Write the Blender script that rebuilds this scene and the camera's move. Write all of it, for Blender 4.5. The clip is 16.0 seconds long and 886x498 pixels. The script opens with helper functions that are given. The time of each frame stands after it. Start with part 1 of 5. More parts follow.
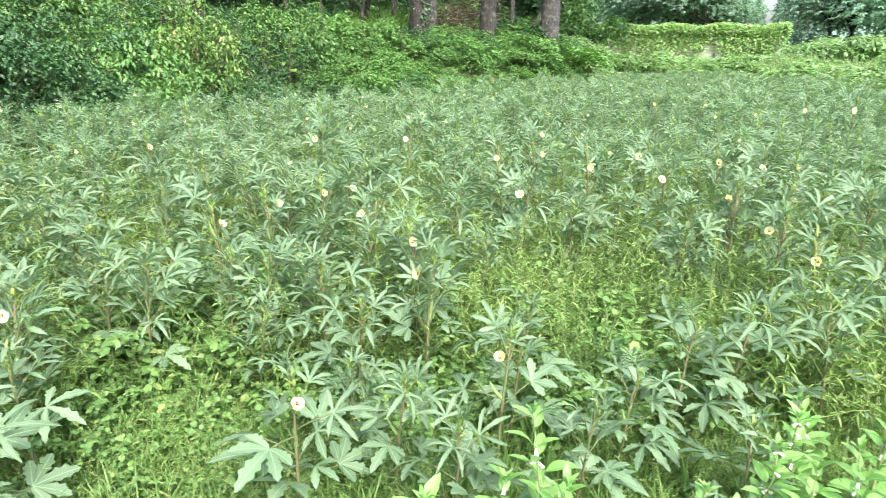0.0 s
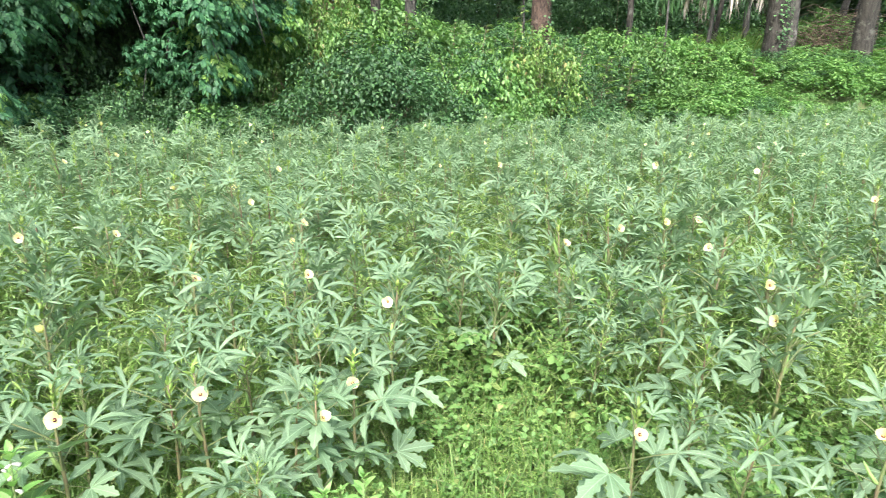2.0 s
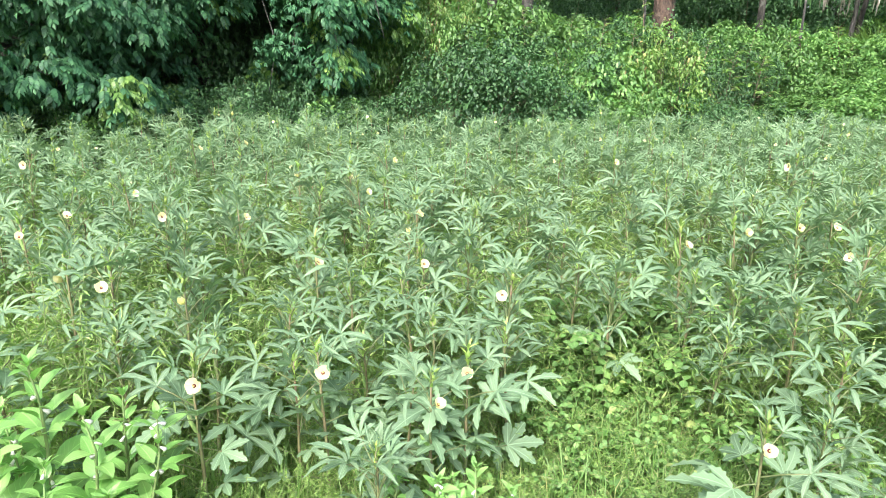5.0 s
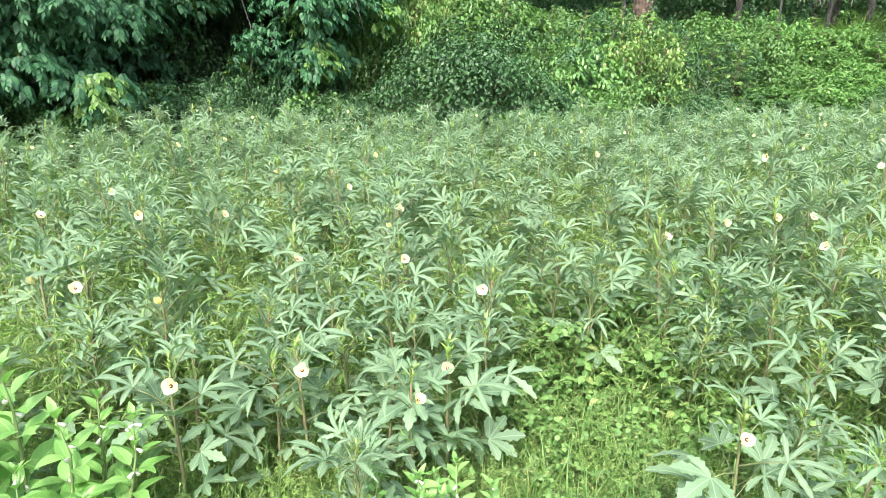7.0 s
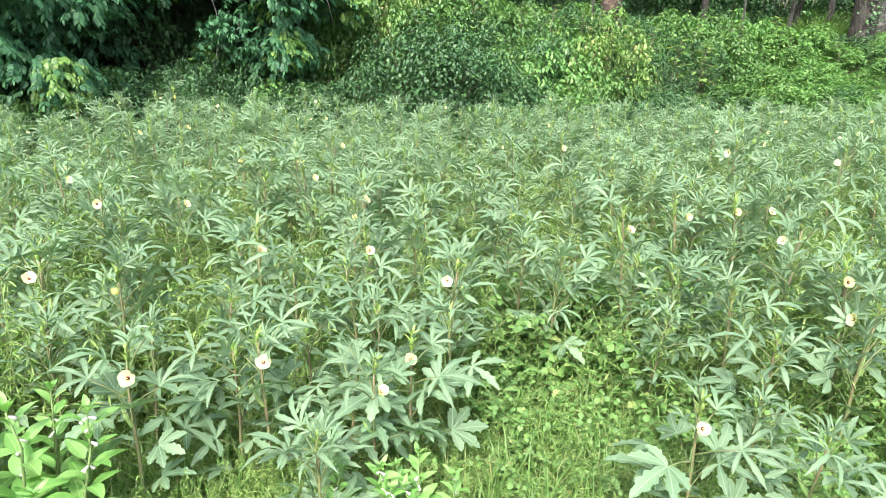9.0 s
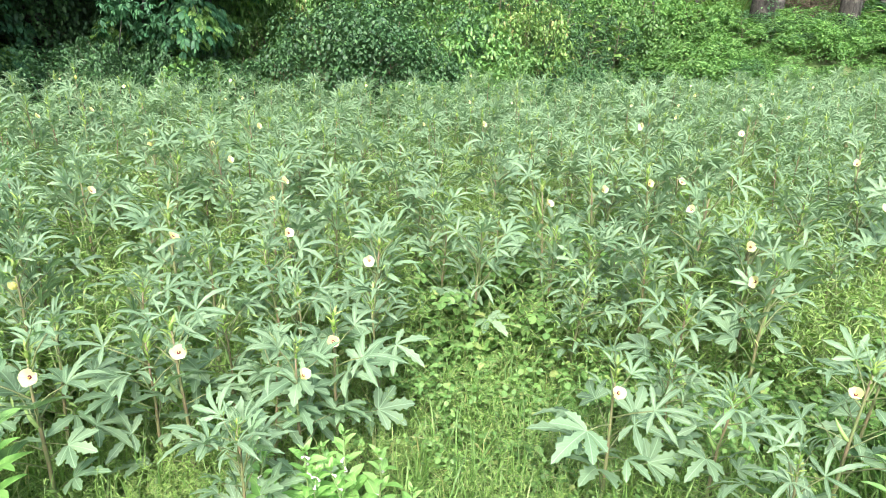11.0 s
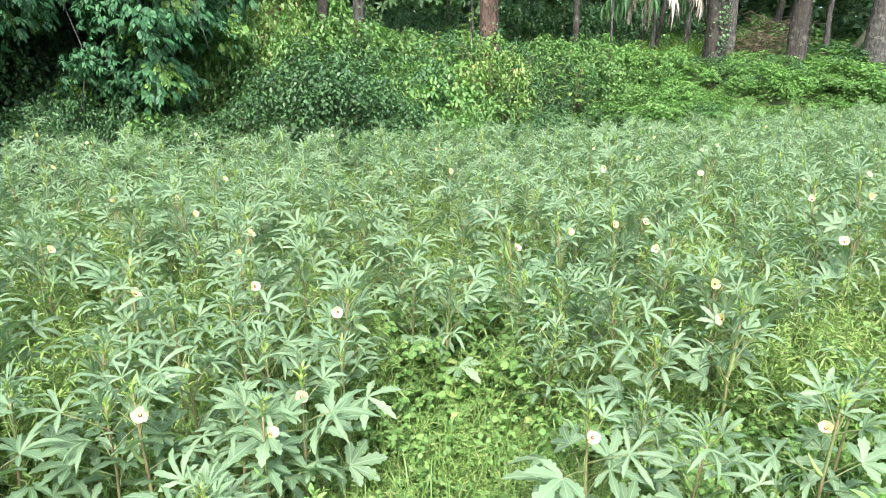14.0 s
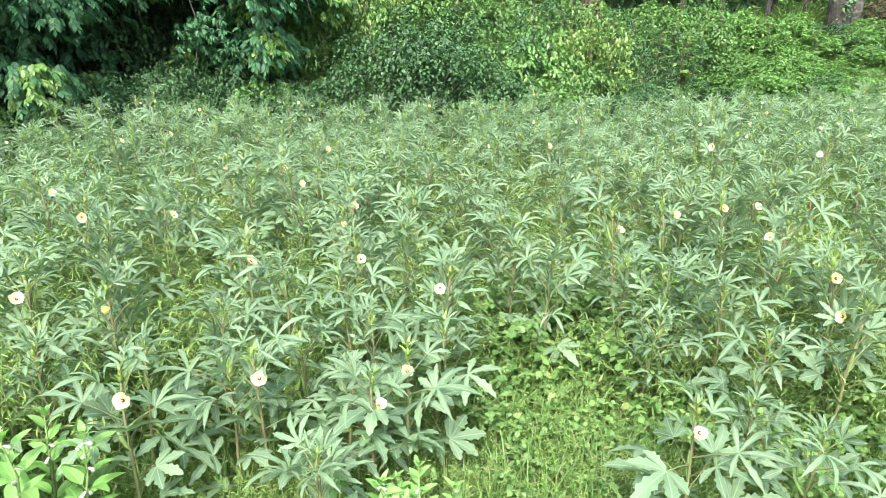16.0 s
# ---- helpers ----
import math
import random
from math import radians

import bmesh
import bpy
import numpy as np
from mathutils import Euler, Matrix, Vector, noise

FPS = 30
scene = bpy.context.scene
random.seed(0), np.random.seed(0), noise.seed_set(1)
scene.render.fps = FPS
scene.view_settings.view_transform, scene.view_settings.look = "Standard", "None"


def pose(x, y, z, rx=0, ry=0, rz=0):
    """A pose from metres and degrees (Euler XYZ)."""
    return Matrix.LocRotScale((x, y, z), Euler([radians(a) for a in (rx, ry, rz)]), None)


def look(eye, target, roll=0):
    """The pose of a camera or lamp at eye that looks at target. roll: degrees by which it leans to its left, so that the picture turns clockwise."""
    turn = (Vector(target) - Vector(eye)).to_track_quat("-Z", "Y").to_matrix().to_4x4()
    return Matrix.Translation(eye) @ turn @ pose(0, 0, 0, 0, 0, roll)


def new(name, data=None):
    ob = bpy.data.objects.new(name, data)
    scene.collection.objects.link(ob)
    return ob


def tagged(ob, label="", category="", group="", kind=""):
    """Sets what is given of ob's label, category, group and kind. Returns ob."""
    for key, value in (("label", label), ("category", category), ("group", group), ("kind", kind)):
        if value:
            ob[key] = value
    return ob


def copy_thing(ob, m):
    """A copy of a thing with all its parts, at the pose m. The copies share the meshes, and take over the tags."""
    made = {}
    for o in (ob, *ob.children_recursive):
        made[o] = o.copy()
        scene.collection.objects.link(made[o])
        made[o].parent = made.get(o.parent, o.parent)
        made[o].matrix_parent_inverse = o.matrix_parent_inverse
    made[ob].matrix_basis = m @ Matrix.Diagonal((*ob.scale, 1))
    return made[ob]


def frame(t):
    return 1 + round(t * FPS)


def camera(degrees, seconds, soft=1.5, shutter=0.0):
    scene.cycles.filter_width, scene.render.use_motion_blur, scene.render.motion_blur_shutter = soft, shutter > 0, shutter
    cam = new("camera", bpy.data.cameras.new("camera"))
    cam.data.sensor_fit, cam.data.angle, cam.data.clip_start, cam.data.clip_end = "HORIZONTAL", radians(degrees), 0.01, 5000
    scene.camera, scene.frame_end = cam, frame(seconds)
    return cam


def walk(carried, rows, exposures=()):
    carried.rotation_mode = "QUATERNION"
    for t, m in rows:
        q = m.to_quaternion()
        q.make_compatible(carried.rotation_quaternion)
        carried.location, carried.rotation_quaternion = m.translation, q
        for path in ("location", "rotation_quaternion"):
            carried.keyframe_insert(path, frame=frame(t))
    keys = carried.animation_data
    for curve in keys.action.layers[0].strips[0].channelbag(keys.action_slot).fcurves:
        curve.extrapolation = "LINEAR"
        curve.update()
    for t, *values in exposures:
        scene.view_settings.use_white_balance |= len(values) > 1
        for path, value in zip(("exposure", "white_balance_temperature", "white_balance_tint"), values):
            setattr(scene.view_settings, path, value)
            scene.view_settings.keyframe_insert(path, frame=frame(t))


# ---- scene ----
cam = camera(68.0, 16.0, soft=0.3, shutter=0.22)
METRES, EYE, TILT, LEAN, TURN = 0.52, 1.6, -17.0, -0.5, 0.0
ROWS = [
    (0.0, 0.0, 0.0, 0.0, -0.0, 0.0, 0.0),
    (0.5, -0.0506, -0.015, -0.0016, 6.16, 0.68, -1.47),
    (1.0, -0.1387, -0.027, -0.0032, 12.26, 0.41, -3.46),
    (1.5, -0.2352, -0.0722, -0.0, 20.15, 0.47, -5.65),
    (2.0, -0.3109, -0.1131, -0.0046, 26.3, 0.29, -7.18),
    (2.5, -0.3692, -0.1499, -0.0081, 31.62, 0.32, -7.98),
    (3.0, -0.3842, -0.1685, -0.0134, 34.27, -0.12, -8.74),
    (3.5, -0.3961, -0.174, -0.0236, 35.57, -0.98, -8.97),
    (4.0, -0.4117, -0.1833, -0.0321, 35.9, -1.28, -9.62),
    (6.5, -0.3992, -0.152, -0.0296, 34.25, -1.74, -9.3),
    (7.0, -0.3893, -0.1374, -0.0247, 33.93, -1.77, -9.02),
    (7.5, -0.3808, -0.1273, -0.0283, 33.47, -1.98, -9.23),
    (8.0, -0.3775, -0.1304, -0.0247, 33.08, -1.91, -9.51),
    (8.5, -0.3714, -0.1187, -0.0252, 32.24, -2.1, -9.18),
    (9.0, -0.3606, -0.1113, -0.0266, 31.26, -1.99, -9.47),
    (9.5, -0.3468, -0.0959, -0.0303, 29.87, -2.43, -8.69),
    (10.0, -0.3366, -0.0835, -0.0221, 27.96, -2.33, -8.35),
    (12.5, -0.2955, -0.0471, -0.0284, 23.05, -3.82, -6.76),
    (13.0, -0.2965, -0.0442, -0.0239, 22.87, -3.22, -6.5),
    (13.5, -0.2854, -0.032, -0.0016, 22.13, -1.67, -5.62),
    (14.0, -0.2933, -0.0393, 0.0036, 22.44, 1.32, -5.69),
    (14.5, -0.3106, -0.0909, 0.0113, 24.02, -0.91, -6.42),
    (15.0, -0.3689, -0.0792, 0.0868, 25.13, -3.98, -7.1),
    (15.5, -0.4067, -0.113, 0.0985, 27.48, -2.21, -7.91),
    (16.0, -0.4221, -0.1387, 0.0754, 29.94, -2.32, -7.93),
]
walk(cam, [(t, pose(0, 0, EYE, TILT, LEAN, TURN) @ pose(METRES * x, METRES * y, METRES * z, 90 + pitch, roll, yaw)) for t, x, y, z, yaw, pitch, roll in ROWS], [(0.0, 1.72, 6180, 13), (16.0, 1.75, 6180, 13)])

# ---------------------------------------------------------------- world and sun
world = bpy.data.worlds.new("sky")
scene.world = world
world.use_nodes = True
wn = world.node_tree
sky = wn.nodes.new("ShaderNodeTexSky")
sky.sky_type = "NISHITA"
sky.sun_disc = False
sky.sun_elevation = radians(48)
sky.sun_rotation = radians(160)
sky.dust_density = 4.0
sky.air_density = 1.0
wn.links.new(sky.outputs["Color"], wn.nodes["Background"].inputs["Color"])
wn.nodes["Background"].inputs["Strength"].default_value = 0.148
sun = new("sun", bpy.data.lights.new("sun", "SUN"))
sun.data.energy = 2.05
sun.data.angle = radians(12)
sun.data.color = (1.0, 0.97, 0.92)
sun.matrix_world = look((0, 0, 0), (-0.34 * 0.67, 0.94 * 0.67, -0.743))


# ---------------------------------------------------------------- materials
def mat_base(name):
    m = bpy.data.materials.new(name)
    m.use_nodes = True
    nt = m.node_tree
    return m, nt, nt.nodes["Principled BSDF"], nt.nodes["Material Output"]


def math_node(nt, op, a, b=None):
    n = nt.nodes.new("ShaderNodeMath")
    n.operation = op
    for i, v in enumerate((a, b)):
        if v is None:
            continue
        if isinstance(v, (int, float)):
            n.inputs[i].default_value = v
        else:
            nt.links.new(v, n.inputs[i])
    return n.outputs[0]


def ramp(nt, fac, stops):
    n = nt.nodes.new("ShaderNodeValToRGB")
    els = n.color_ramp.elements
    while len(els) < len(stops):
        els.new(0.5)
    for e, (p, c) in zip(els, stops):
        e.position, e.color = p, (*c, 1)
    nt.links.new(fac, n.inputs[0])
    return n.outputs[0]


def noise_tex(nt, scale, detail=3.0, coord=None, rough=0.6):
    n = nt.nodes.new("ShaderNodeTexNoise")
    n.inputs["Scale"].default_value = scale
    n.inputs["Detail"].default_value = detail
    n.inputs["Roughness"].default_value = rough
    if coord is not None:
        nt.links.new(coord, n.inputs["Vector"])
    return n.outputs["Fac"]


def mix_col(nt, fac, a, b, kind="MIX"):
    n = nt.nodes.new("ShaderNodeMix")
    n.data_type, n.blend_type = "RGBA", kind
    if isinstance(fac, (int, float)):
        n.inputs[0].default_value = fac
    else:
        nt.links.new(fac, n.inputs[0])
    for i, v in ((6, a), (7, b)):
        if isinstance(v, tuple):
            n.inputs[i].default_value = (*v, 1)
        else:
            nt.links.new(v, n.inputs[i])
    return n.outputs[2]


def bump(nt, height, strength, dist, bsdf):
    n = nt.nodes.new("ShaderNodeBump")
    n.inputs["Strength"].default_value = strength
    n.inputs["Distance"].default_value = dist
    nt.links.new(height, n.inputs["Height"])
    nt.links.new(n.outputs[0], bsdf.inputs["Normal"])


def leaf_mat(name, dark, mid, light, rough=0.5, through_light=0.3, vein=0.25, grain=60.0, odd=None, spec=0.5, spread=0.42):
    """Foliage: a colour that varies from leaf to leaf, blotches, a paler midrib and light that shines through."""
    m, nt, b, out = mat_base(name)
    geo, obj = nt.nodes.new("ShaderNodeNewGeometry"), nt.nodes.new("ShaderNodeObjectInfo")
    r = math_node(nt, "FRACT", math_node(nt, "ADD", geo.outputs["Random Per Island"], obj.outputs["Random"]))
    stops = [(0.0, dark), (0.5, mid), (0.93, light)]
    if odd:
        stops = [(0.0, dark), (0.5, mid), (0.92, light), (0.97, odd)]
    col = ramp(nt, r, stops)
    pos = nt.nodes.new("ShaderNodeTexCoord").outputs["Object"]
    blotch = noise_tex(nt, grain, 3.0, pos)
    col = mix_col(nt, math_node(nt, "MULTIPLY", blotch, 0.5), col, mix_col(nt, 1.0, col, (0.62, 0.66, 0.55), "MULTIPLY"))
    tone = math_node(nt, "ADD", math_node(nt, "MULTIPLY", obj.outputs["Random"], spread), 1.0 - spread / 2)
    grey = nt.nodes.new("ShaderNodeCombineColor")
    for i in range(3):
        nt.links.new(tone, grey.inputs[i])
    col = mix_col(nt, 1.0, col, grey.outputs[0], "MULTIPLY")
    if vein:
        uv = nt.nodes.new("ShaderNodeUVMap")
        sep = nt.nodes.new("ShaderNodeSeparateXYZ")
        nt.links.new(uv.outputs[0], sep.inputs[0])
        d = math_node(nt, "ABSOLUTE", math_node(nt, "SUBTRACT", sep.outputs[0], 0.5))
        rib = math_node(nt, "LESS_THAN", d, 0.035)
        side = math_node(nt, "LESS_THAN", math_node(nt, "FRACT", math_node(nt, "MULTIPLY", math_node(nt, "SUBTRACT", sep.outputs[1], math_node(nt, "MULTIPLY", d, 0.5)), 9.0)), 0.12)
        fac = math_node(nt, "MULTIPLY", math_node(nt, "MAXIMUM", rib, math_node(nt, "MULTIPLY", side, 0.45)), vein)
        pale = tuple(min(1.0, c * 1.9 + 0.05) for c in mid)
        col = mix_col(nt, fac, col, pale)
    nt.links.new(col, b.inputs["Base Color"])
    b.inputs["Roughness"].default_value = rough
    b.inputs["Specular IOR Level"].default_value = spec
    bump(nt, blotch, 0.35, 0.004, b)
    tr = nt.nodes.new("ShaderNodeBsdfTranslucent")
    nt.links.new(mix_col(nt, 1.0, col, (1.05, 1.2, 0.62), "MULTIPLY"), tr.inputs["Color"])
    mx = nt.nodes.new("ShaderNodeMixShader")
    mx.inputs[0].default_value = through_light
    nt.links.new(b.outputs[0], mx.inputs[1])
    nt.links.new(tr.outputs[0], mx.inputs[2])
    nt.links.new(mx.outputs[0], out.inputs["Surface"])
    return m


def plain_mat(name, a, b2, scale, rough=0.7, bump_d=0.005, stretch=(1, 1, 1), detail=4.0, spec=0.3):
    """A matt surface of two mottled colours with fine relief."""
    m, nt, b, out = mat_base(name)
    mp = nt.nodes.new("ShaderNodeMapping")
    mp.inputs["Scale"].default_value = stretch
    nt.links.new(nt.nodes.new("ShaderNodeTexCoord").outputs["Object"], mp.inputs["Vector"])
    n1, n2 = noise_tex(nt, scale, detail, mp.outputs[0]), noise_tex(nt, scale * 0.17, 2.0, mp.outputs[0])
    col = ramp(nt, math_node(nt, "ADD", math_node(nt, "MULTIPLY", n1, 0.6), math_node(nt, "MULTIPLY", n2, 0.4)), [(0.40, a), (0.60, b2)])
    obj = nt.nodes.new("ShaderNodeObjectInfo")
    shade = math_node(nt, "ADD", math_node(nt, "MULTIPLY", obj.outputs["Random"], 0.35), 0.82)
    grey = nt.nodes.new("ShaderNodeCombineColor")
    for i in range(3):
        nt.links.new(shade, grey.inputs[i])
    nt.links.new(mix_col(nt, 1.0, col, grey.outputs[0], "MULTIPLY"), b.inputs["Base Color"])
    b.inputs["Roughness"].default_value = rough
    b.inputs["Specular IOR Level"].default_value = spec
    bump(nt, n1, 0.7, bump_d, b)
    return m


OKRA_LEAF = leaf_mat("okra_leaf", (0.134, 0.220, 0.118), (0.184, 0.284, 0.155), (0.248, 0.360, 0.203), 0.55, 0.35, 0.4, 40.0, None, 0.3, 0.34)
OKRA_STALK = plain_mat("okra_stalk", (0.14, 0.20, 0.07), (0.17, 0.115, 0.07), 9.0, 0.5, 0.002)
OKRA_BUD = leaf_mat("okra_bud", (0.21, 0.35, 0.08), (0.29, 0.43, 0.10), (0.38, 0.48, 0.13), 0.5, 0.3, 0.0)
OKRA_POD = leaf_mat("okra_pod", (0.20, 0.34, 0.09), (0.26, 0.40, 0.12), (0.32, 0.44, 0.15), 0.5, 0.1, 0.0)
PETAL = leaf_mat("petal", (0.74, 0.70, 0.30), (0.80, 0.76, 0.40), (0.84, 0.81, 0.54), 0.6, 0.3, 0.0)
PETAL_HEART = plain_mat("petal_heart", (0.10, 0.015, 0.025), (0.18, 0.03, 0.04), 90.0, 0.6, 0.001)
STAMEN = plain_mat("stamen", (0.75, 0.58, 0.16), (0.8, 0.66, 0.25), 90.0, 0.6, 0.001)
SESAME_LEAF = leaf_mat("sesame_leaf", (0.17, 0.35, 0.085), (0.24, 0.45, 0.12), (0.32, 0.53, 0.165), 0.45, 0.35, 0.3, 50.0)
SESAME_BLOOM = leaf_mat("sesame_bloom", (0.80, 0.72, 0.74), (0.84, 0.78, 0.79), (0.86, 0.82, 0.82), 0.6, 0.3, 0.0)
GRASS = leaf_mat("grass", (0.106, 0.212, 0.045), (0.163, 0.297, 0.070), (0.25, 0.382, 0.115), 0.5, 0.35, 0.0, 8.0, (0.42, 0.42, 0.18))
PALE_GRASS = leaf_mat("pale_grass", (0.24, 0.37, 0.13), (0.32, 0.44, 0.17), (0.42, 0.51, 0.24), 0.5, 0.35, 0.0, 8.0)
WEED_LEAF = leaf_mat("weed_leaf", (0.14, 0.25, 0.05), (0.21, 0.345, 0.08), (0.30, 0.43, 0.115), 0.5, 0.35, 0.2, 30.0, (0.33, 0.42, 0.13))
ROUND_WEED = leaf_mat("round_weed_leaf", (0.12, 0.245, 0.063), (0.18, 0.34, 0.088), (0.26, 0.43, 0.125), 0.5, 0.35, 0.2, 30.0, (0.33, 0.40, 0.13))
SHRUB_LEAF = leaf_mat("shrub_leaf", (0.078, 0.185, 0.048), (0.132, 0.275, 0.072), (0.215, 0.38, 0.105), 0.5, 0.35, 0.2, 20.0)
SHRUB_YELLOW = leaf_mat("shrub_yellow_leaf", (0.11, 0.225, 0.05), (0.17, 0.295, 0.068), (0.24, 0.36, 0.092), 0.5, 0.35, 0.2, 20.0, (0.38, 0.31, 0.13))
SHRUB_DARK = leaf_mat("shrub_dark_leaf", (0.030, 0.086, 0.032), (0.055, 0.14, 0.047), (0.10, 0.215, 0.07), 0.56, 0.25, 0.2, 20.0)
TREE_LEAF = leaf_mat("tree_leaf", (0.028, 0.098, 0.044), (0.050, 0.152, 0.064), (0.088, 0.225, 0.088), 0.5, 0.25, 0.2, 12.0, None, 0.3)
TREE_YOUNG = leaf_mat("young_tree_leaf", (0.11, 0.24, 0.055), (0.18, 0.34, 0.08), (0.28, 0.44, 0.11), 0.4, 0.35, 0.2, 12.0)
FAR_LEAF = leaf_mat("far_leaf", (0.055, 0.138, 0.050), (0.092, 0.205, 0.074), (0.158, 0.295, 0.108), 0.5, 0.3, 0.0, 3.0)
# far leaves, paled and blued so that their colour carries the haze
HAZED_LEAF = leaf_mat("hazed_leaf", (0.15, 0.265, 0.19), (0.21, 0.345, 0.24), (0.29, 0.43, 0.30), 0.6, 0.45, 0.0, 3.0)
SCRUB_LEAF = leaf_mat("scrub_leaf", (0.21, 0.34, 0.14), (0.285, 0.44, 0.185), (0.375, 0.52, 0.24), 0.55, 0.45, 0.2, 20.0)
VINE_LEAF = leaf_mat("vine_leaf", (0.32, 0.45, 0.20), (0.39, 0.53, 0.25), (0.47, 0.60, 0.32), 0.55, 0.5, 0.2, 10.0)


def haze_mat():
    """Far-off woods as soft lumps of colour, their haze painted in and faintly glowing."""
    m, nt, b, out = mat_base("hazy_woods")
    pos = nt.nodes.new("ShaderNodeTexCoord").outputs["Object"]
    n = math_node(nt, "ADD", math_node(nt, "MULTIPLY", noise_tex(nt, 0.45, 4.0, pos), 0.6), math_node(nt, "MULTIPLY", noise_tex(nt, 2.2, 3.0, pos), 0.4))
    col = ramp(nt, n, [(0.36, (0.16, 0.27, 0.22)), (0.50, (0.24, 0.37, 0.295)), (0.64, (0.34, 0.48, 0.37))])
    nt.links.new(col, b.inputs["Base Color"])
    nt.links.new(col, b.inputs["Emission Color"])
    # the sheet's own glow lifts it to the brightness of haze
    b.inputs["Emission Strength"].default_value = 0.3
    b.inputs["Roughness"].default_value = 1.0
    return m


HAZE = haze_mat()


def bark_mat(name, crack, base, lichen, rings=0.0):
    """Bark: dark upright cracks, a mottled base and pale lichen patches; some trunks are ringed."""
    m, nt, b, out = mat_base(name)
    pos = nt.nodes.new("ShaderNodeTexCoord").outputs["Object"]
    mp = nt.nodes.new("ShaderNodeMapping")
    mp.inputs["Scale"].default_value = (1, 1, 0.22)
    nt.links.new(pos, mp.inputs["Vector"])
    split, patch, mott = noise_tex(nt, 26.0, 4.0, mp.outputs[0], 0.7), noise_tex(nt, 5.5, 5.0, pos, 0.7), noise_tex(nt, 14.0, 3.0, pos)
    col = ramp(nt, split, [(0.40, crack), (0.56, base)])
    col = mix_col(nt, math_node(nt, "MULTIPLY", mott, 0.5), col, crack)
    col = mix_col(nt, ramp(nt, patch, [(0.54, (0, 0, 0)), (0.64, (0.85, 0.85, 0.85))]), col, lichen)
    height = split
    if rings:
        wave = nt.nodes.new("ShaderNodeTexWave")
        wave.bands_direction = "Z"
        wave.inputs["Scale"].default_value = rings
        wave.inputs["Distortion"].default_value = 2.5
        wave.inputs["Detail"].default_value = 3.0
        nt.links.new(pos, wave.inputs["Vector"])
        col = mix_col(nt, math_node(nt, "MULTIPLY", math_node(nt, "LESS_THAN", wave.outputs["Fac"], 0.3), 0.22), col, crack)
        height = math_node(nt, "ADD", split, math_node(nt, "MULTIPLY", wave.outputs["Fac"], 0.3))
    nt.links.new(col, b.inputs["Base Color"])
    b.inputs["Roughness"].default_value = 0.9
    bump(nt, height, 1.0, 0.03, b)
    return m


BARK = bark_mat("bark", (0.018, 0.017, 0.013), (0.060, 0.054, 0.042), (0.115, 0.115, 0.092))
BARK_RED = bark_mat("red_bark", (0.025, 0.018, 0.013), (0.12, 0.078, 0.055), (0.21, 0.16, 0.12))
BARK_PALE = bark_mat("pale_bark", (0.030, 0.029, 0.025), (0.098, 0.094, 0.080), (0.18, 0.178, 0.155), 1.6)
BARK_MOSS = bark_mat("mossy_bark", (0.025, 0.03, 0.014), (0.07, 0.085, 0.04), (0.14, 0.16, 0.08))
TWIG = plain_mat("twig", (0.10, 0.085, 0.05), (0.19, 0.15, 0.10), 14.0, 0.8, 0.01)
SHOOT = plain_mat("green_shoot", (0.14, 0.22, 0.07), (0.22, 0.27, 0.10), 14.0, 0.7, 0.004)
DRY_FROND = plain_mat("dry_frond", (0.32, 0.28, 0.22), (0.52, 0.47, 0.40), 12.0, 0.8, 0.005)
CONCRETE = plain_mat("concrete", (0.26, 0.28, 0.20), (0.42, 0.43, 0.34), 5.0, 0.9, 0.01)
PLASTER = plain_mat("plaster", (0.40, 0.40, 0.38), (0.60, 0.59, 0.56), 3.0, 0.9, 0.01)
ROOF_TILE = plain_mat("roof_tile", (0.30, 0.16, 0.11), (0.44, 0.26, 0.19), 6.0, 0.85, 0.02)
DARK_WOOD = plain_mat("dark_wood", (0.05, 0.035, 0.025), (0.10, 0.07, 0.05), 8.0, 0.8, 0.01)


def ground_mat():
    m, nt, b, out = mat_base("earth")
    pos = nt.nodes.new("ShaderNodeTexCoord").outputs["Object"]
    fine, mid, wide = noise_tex(nt, 38.0, 5.0, pos), noise_tex(nt, 5.0, 4.0, pos), noise_tex(nt, 0.7, 3.0, pos)
    soil = ramp(nt, fine, [(0.3, (0.07, 0.05, 0.032)), (0.7, (0.17, 0.12, 0.075))])
    green = ramp(nt, mid, [(0.3, (0.06, 0.13, 0.03)), (0.7, (0.14, 0.24, 0.06))])
    col = mix_col(nt, ramp(nt, wide, [(0.32, (0.25, 0.25, 0.25)), (0.6, (0.95, 0.95, 0.95))]), soil, green)
    nt.links.new(col, b.inputs["Base Color"])
    b.inputs["Roughness"].default_value = 0.95
    bump(nt, fine, 0.8, 0.02, b)
    return m


EARTH = ground_mat()


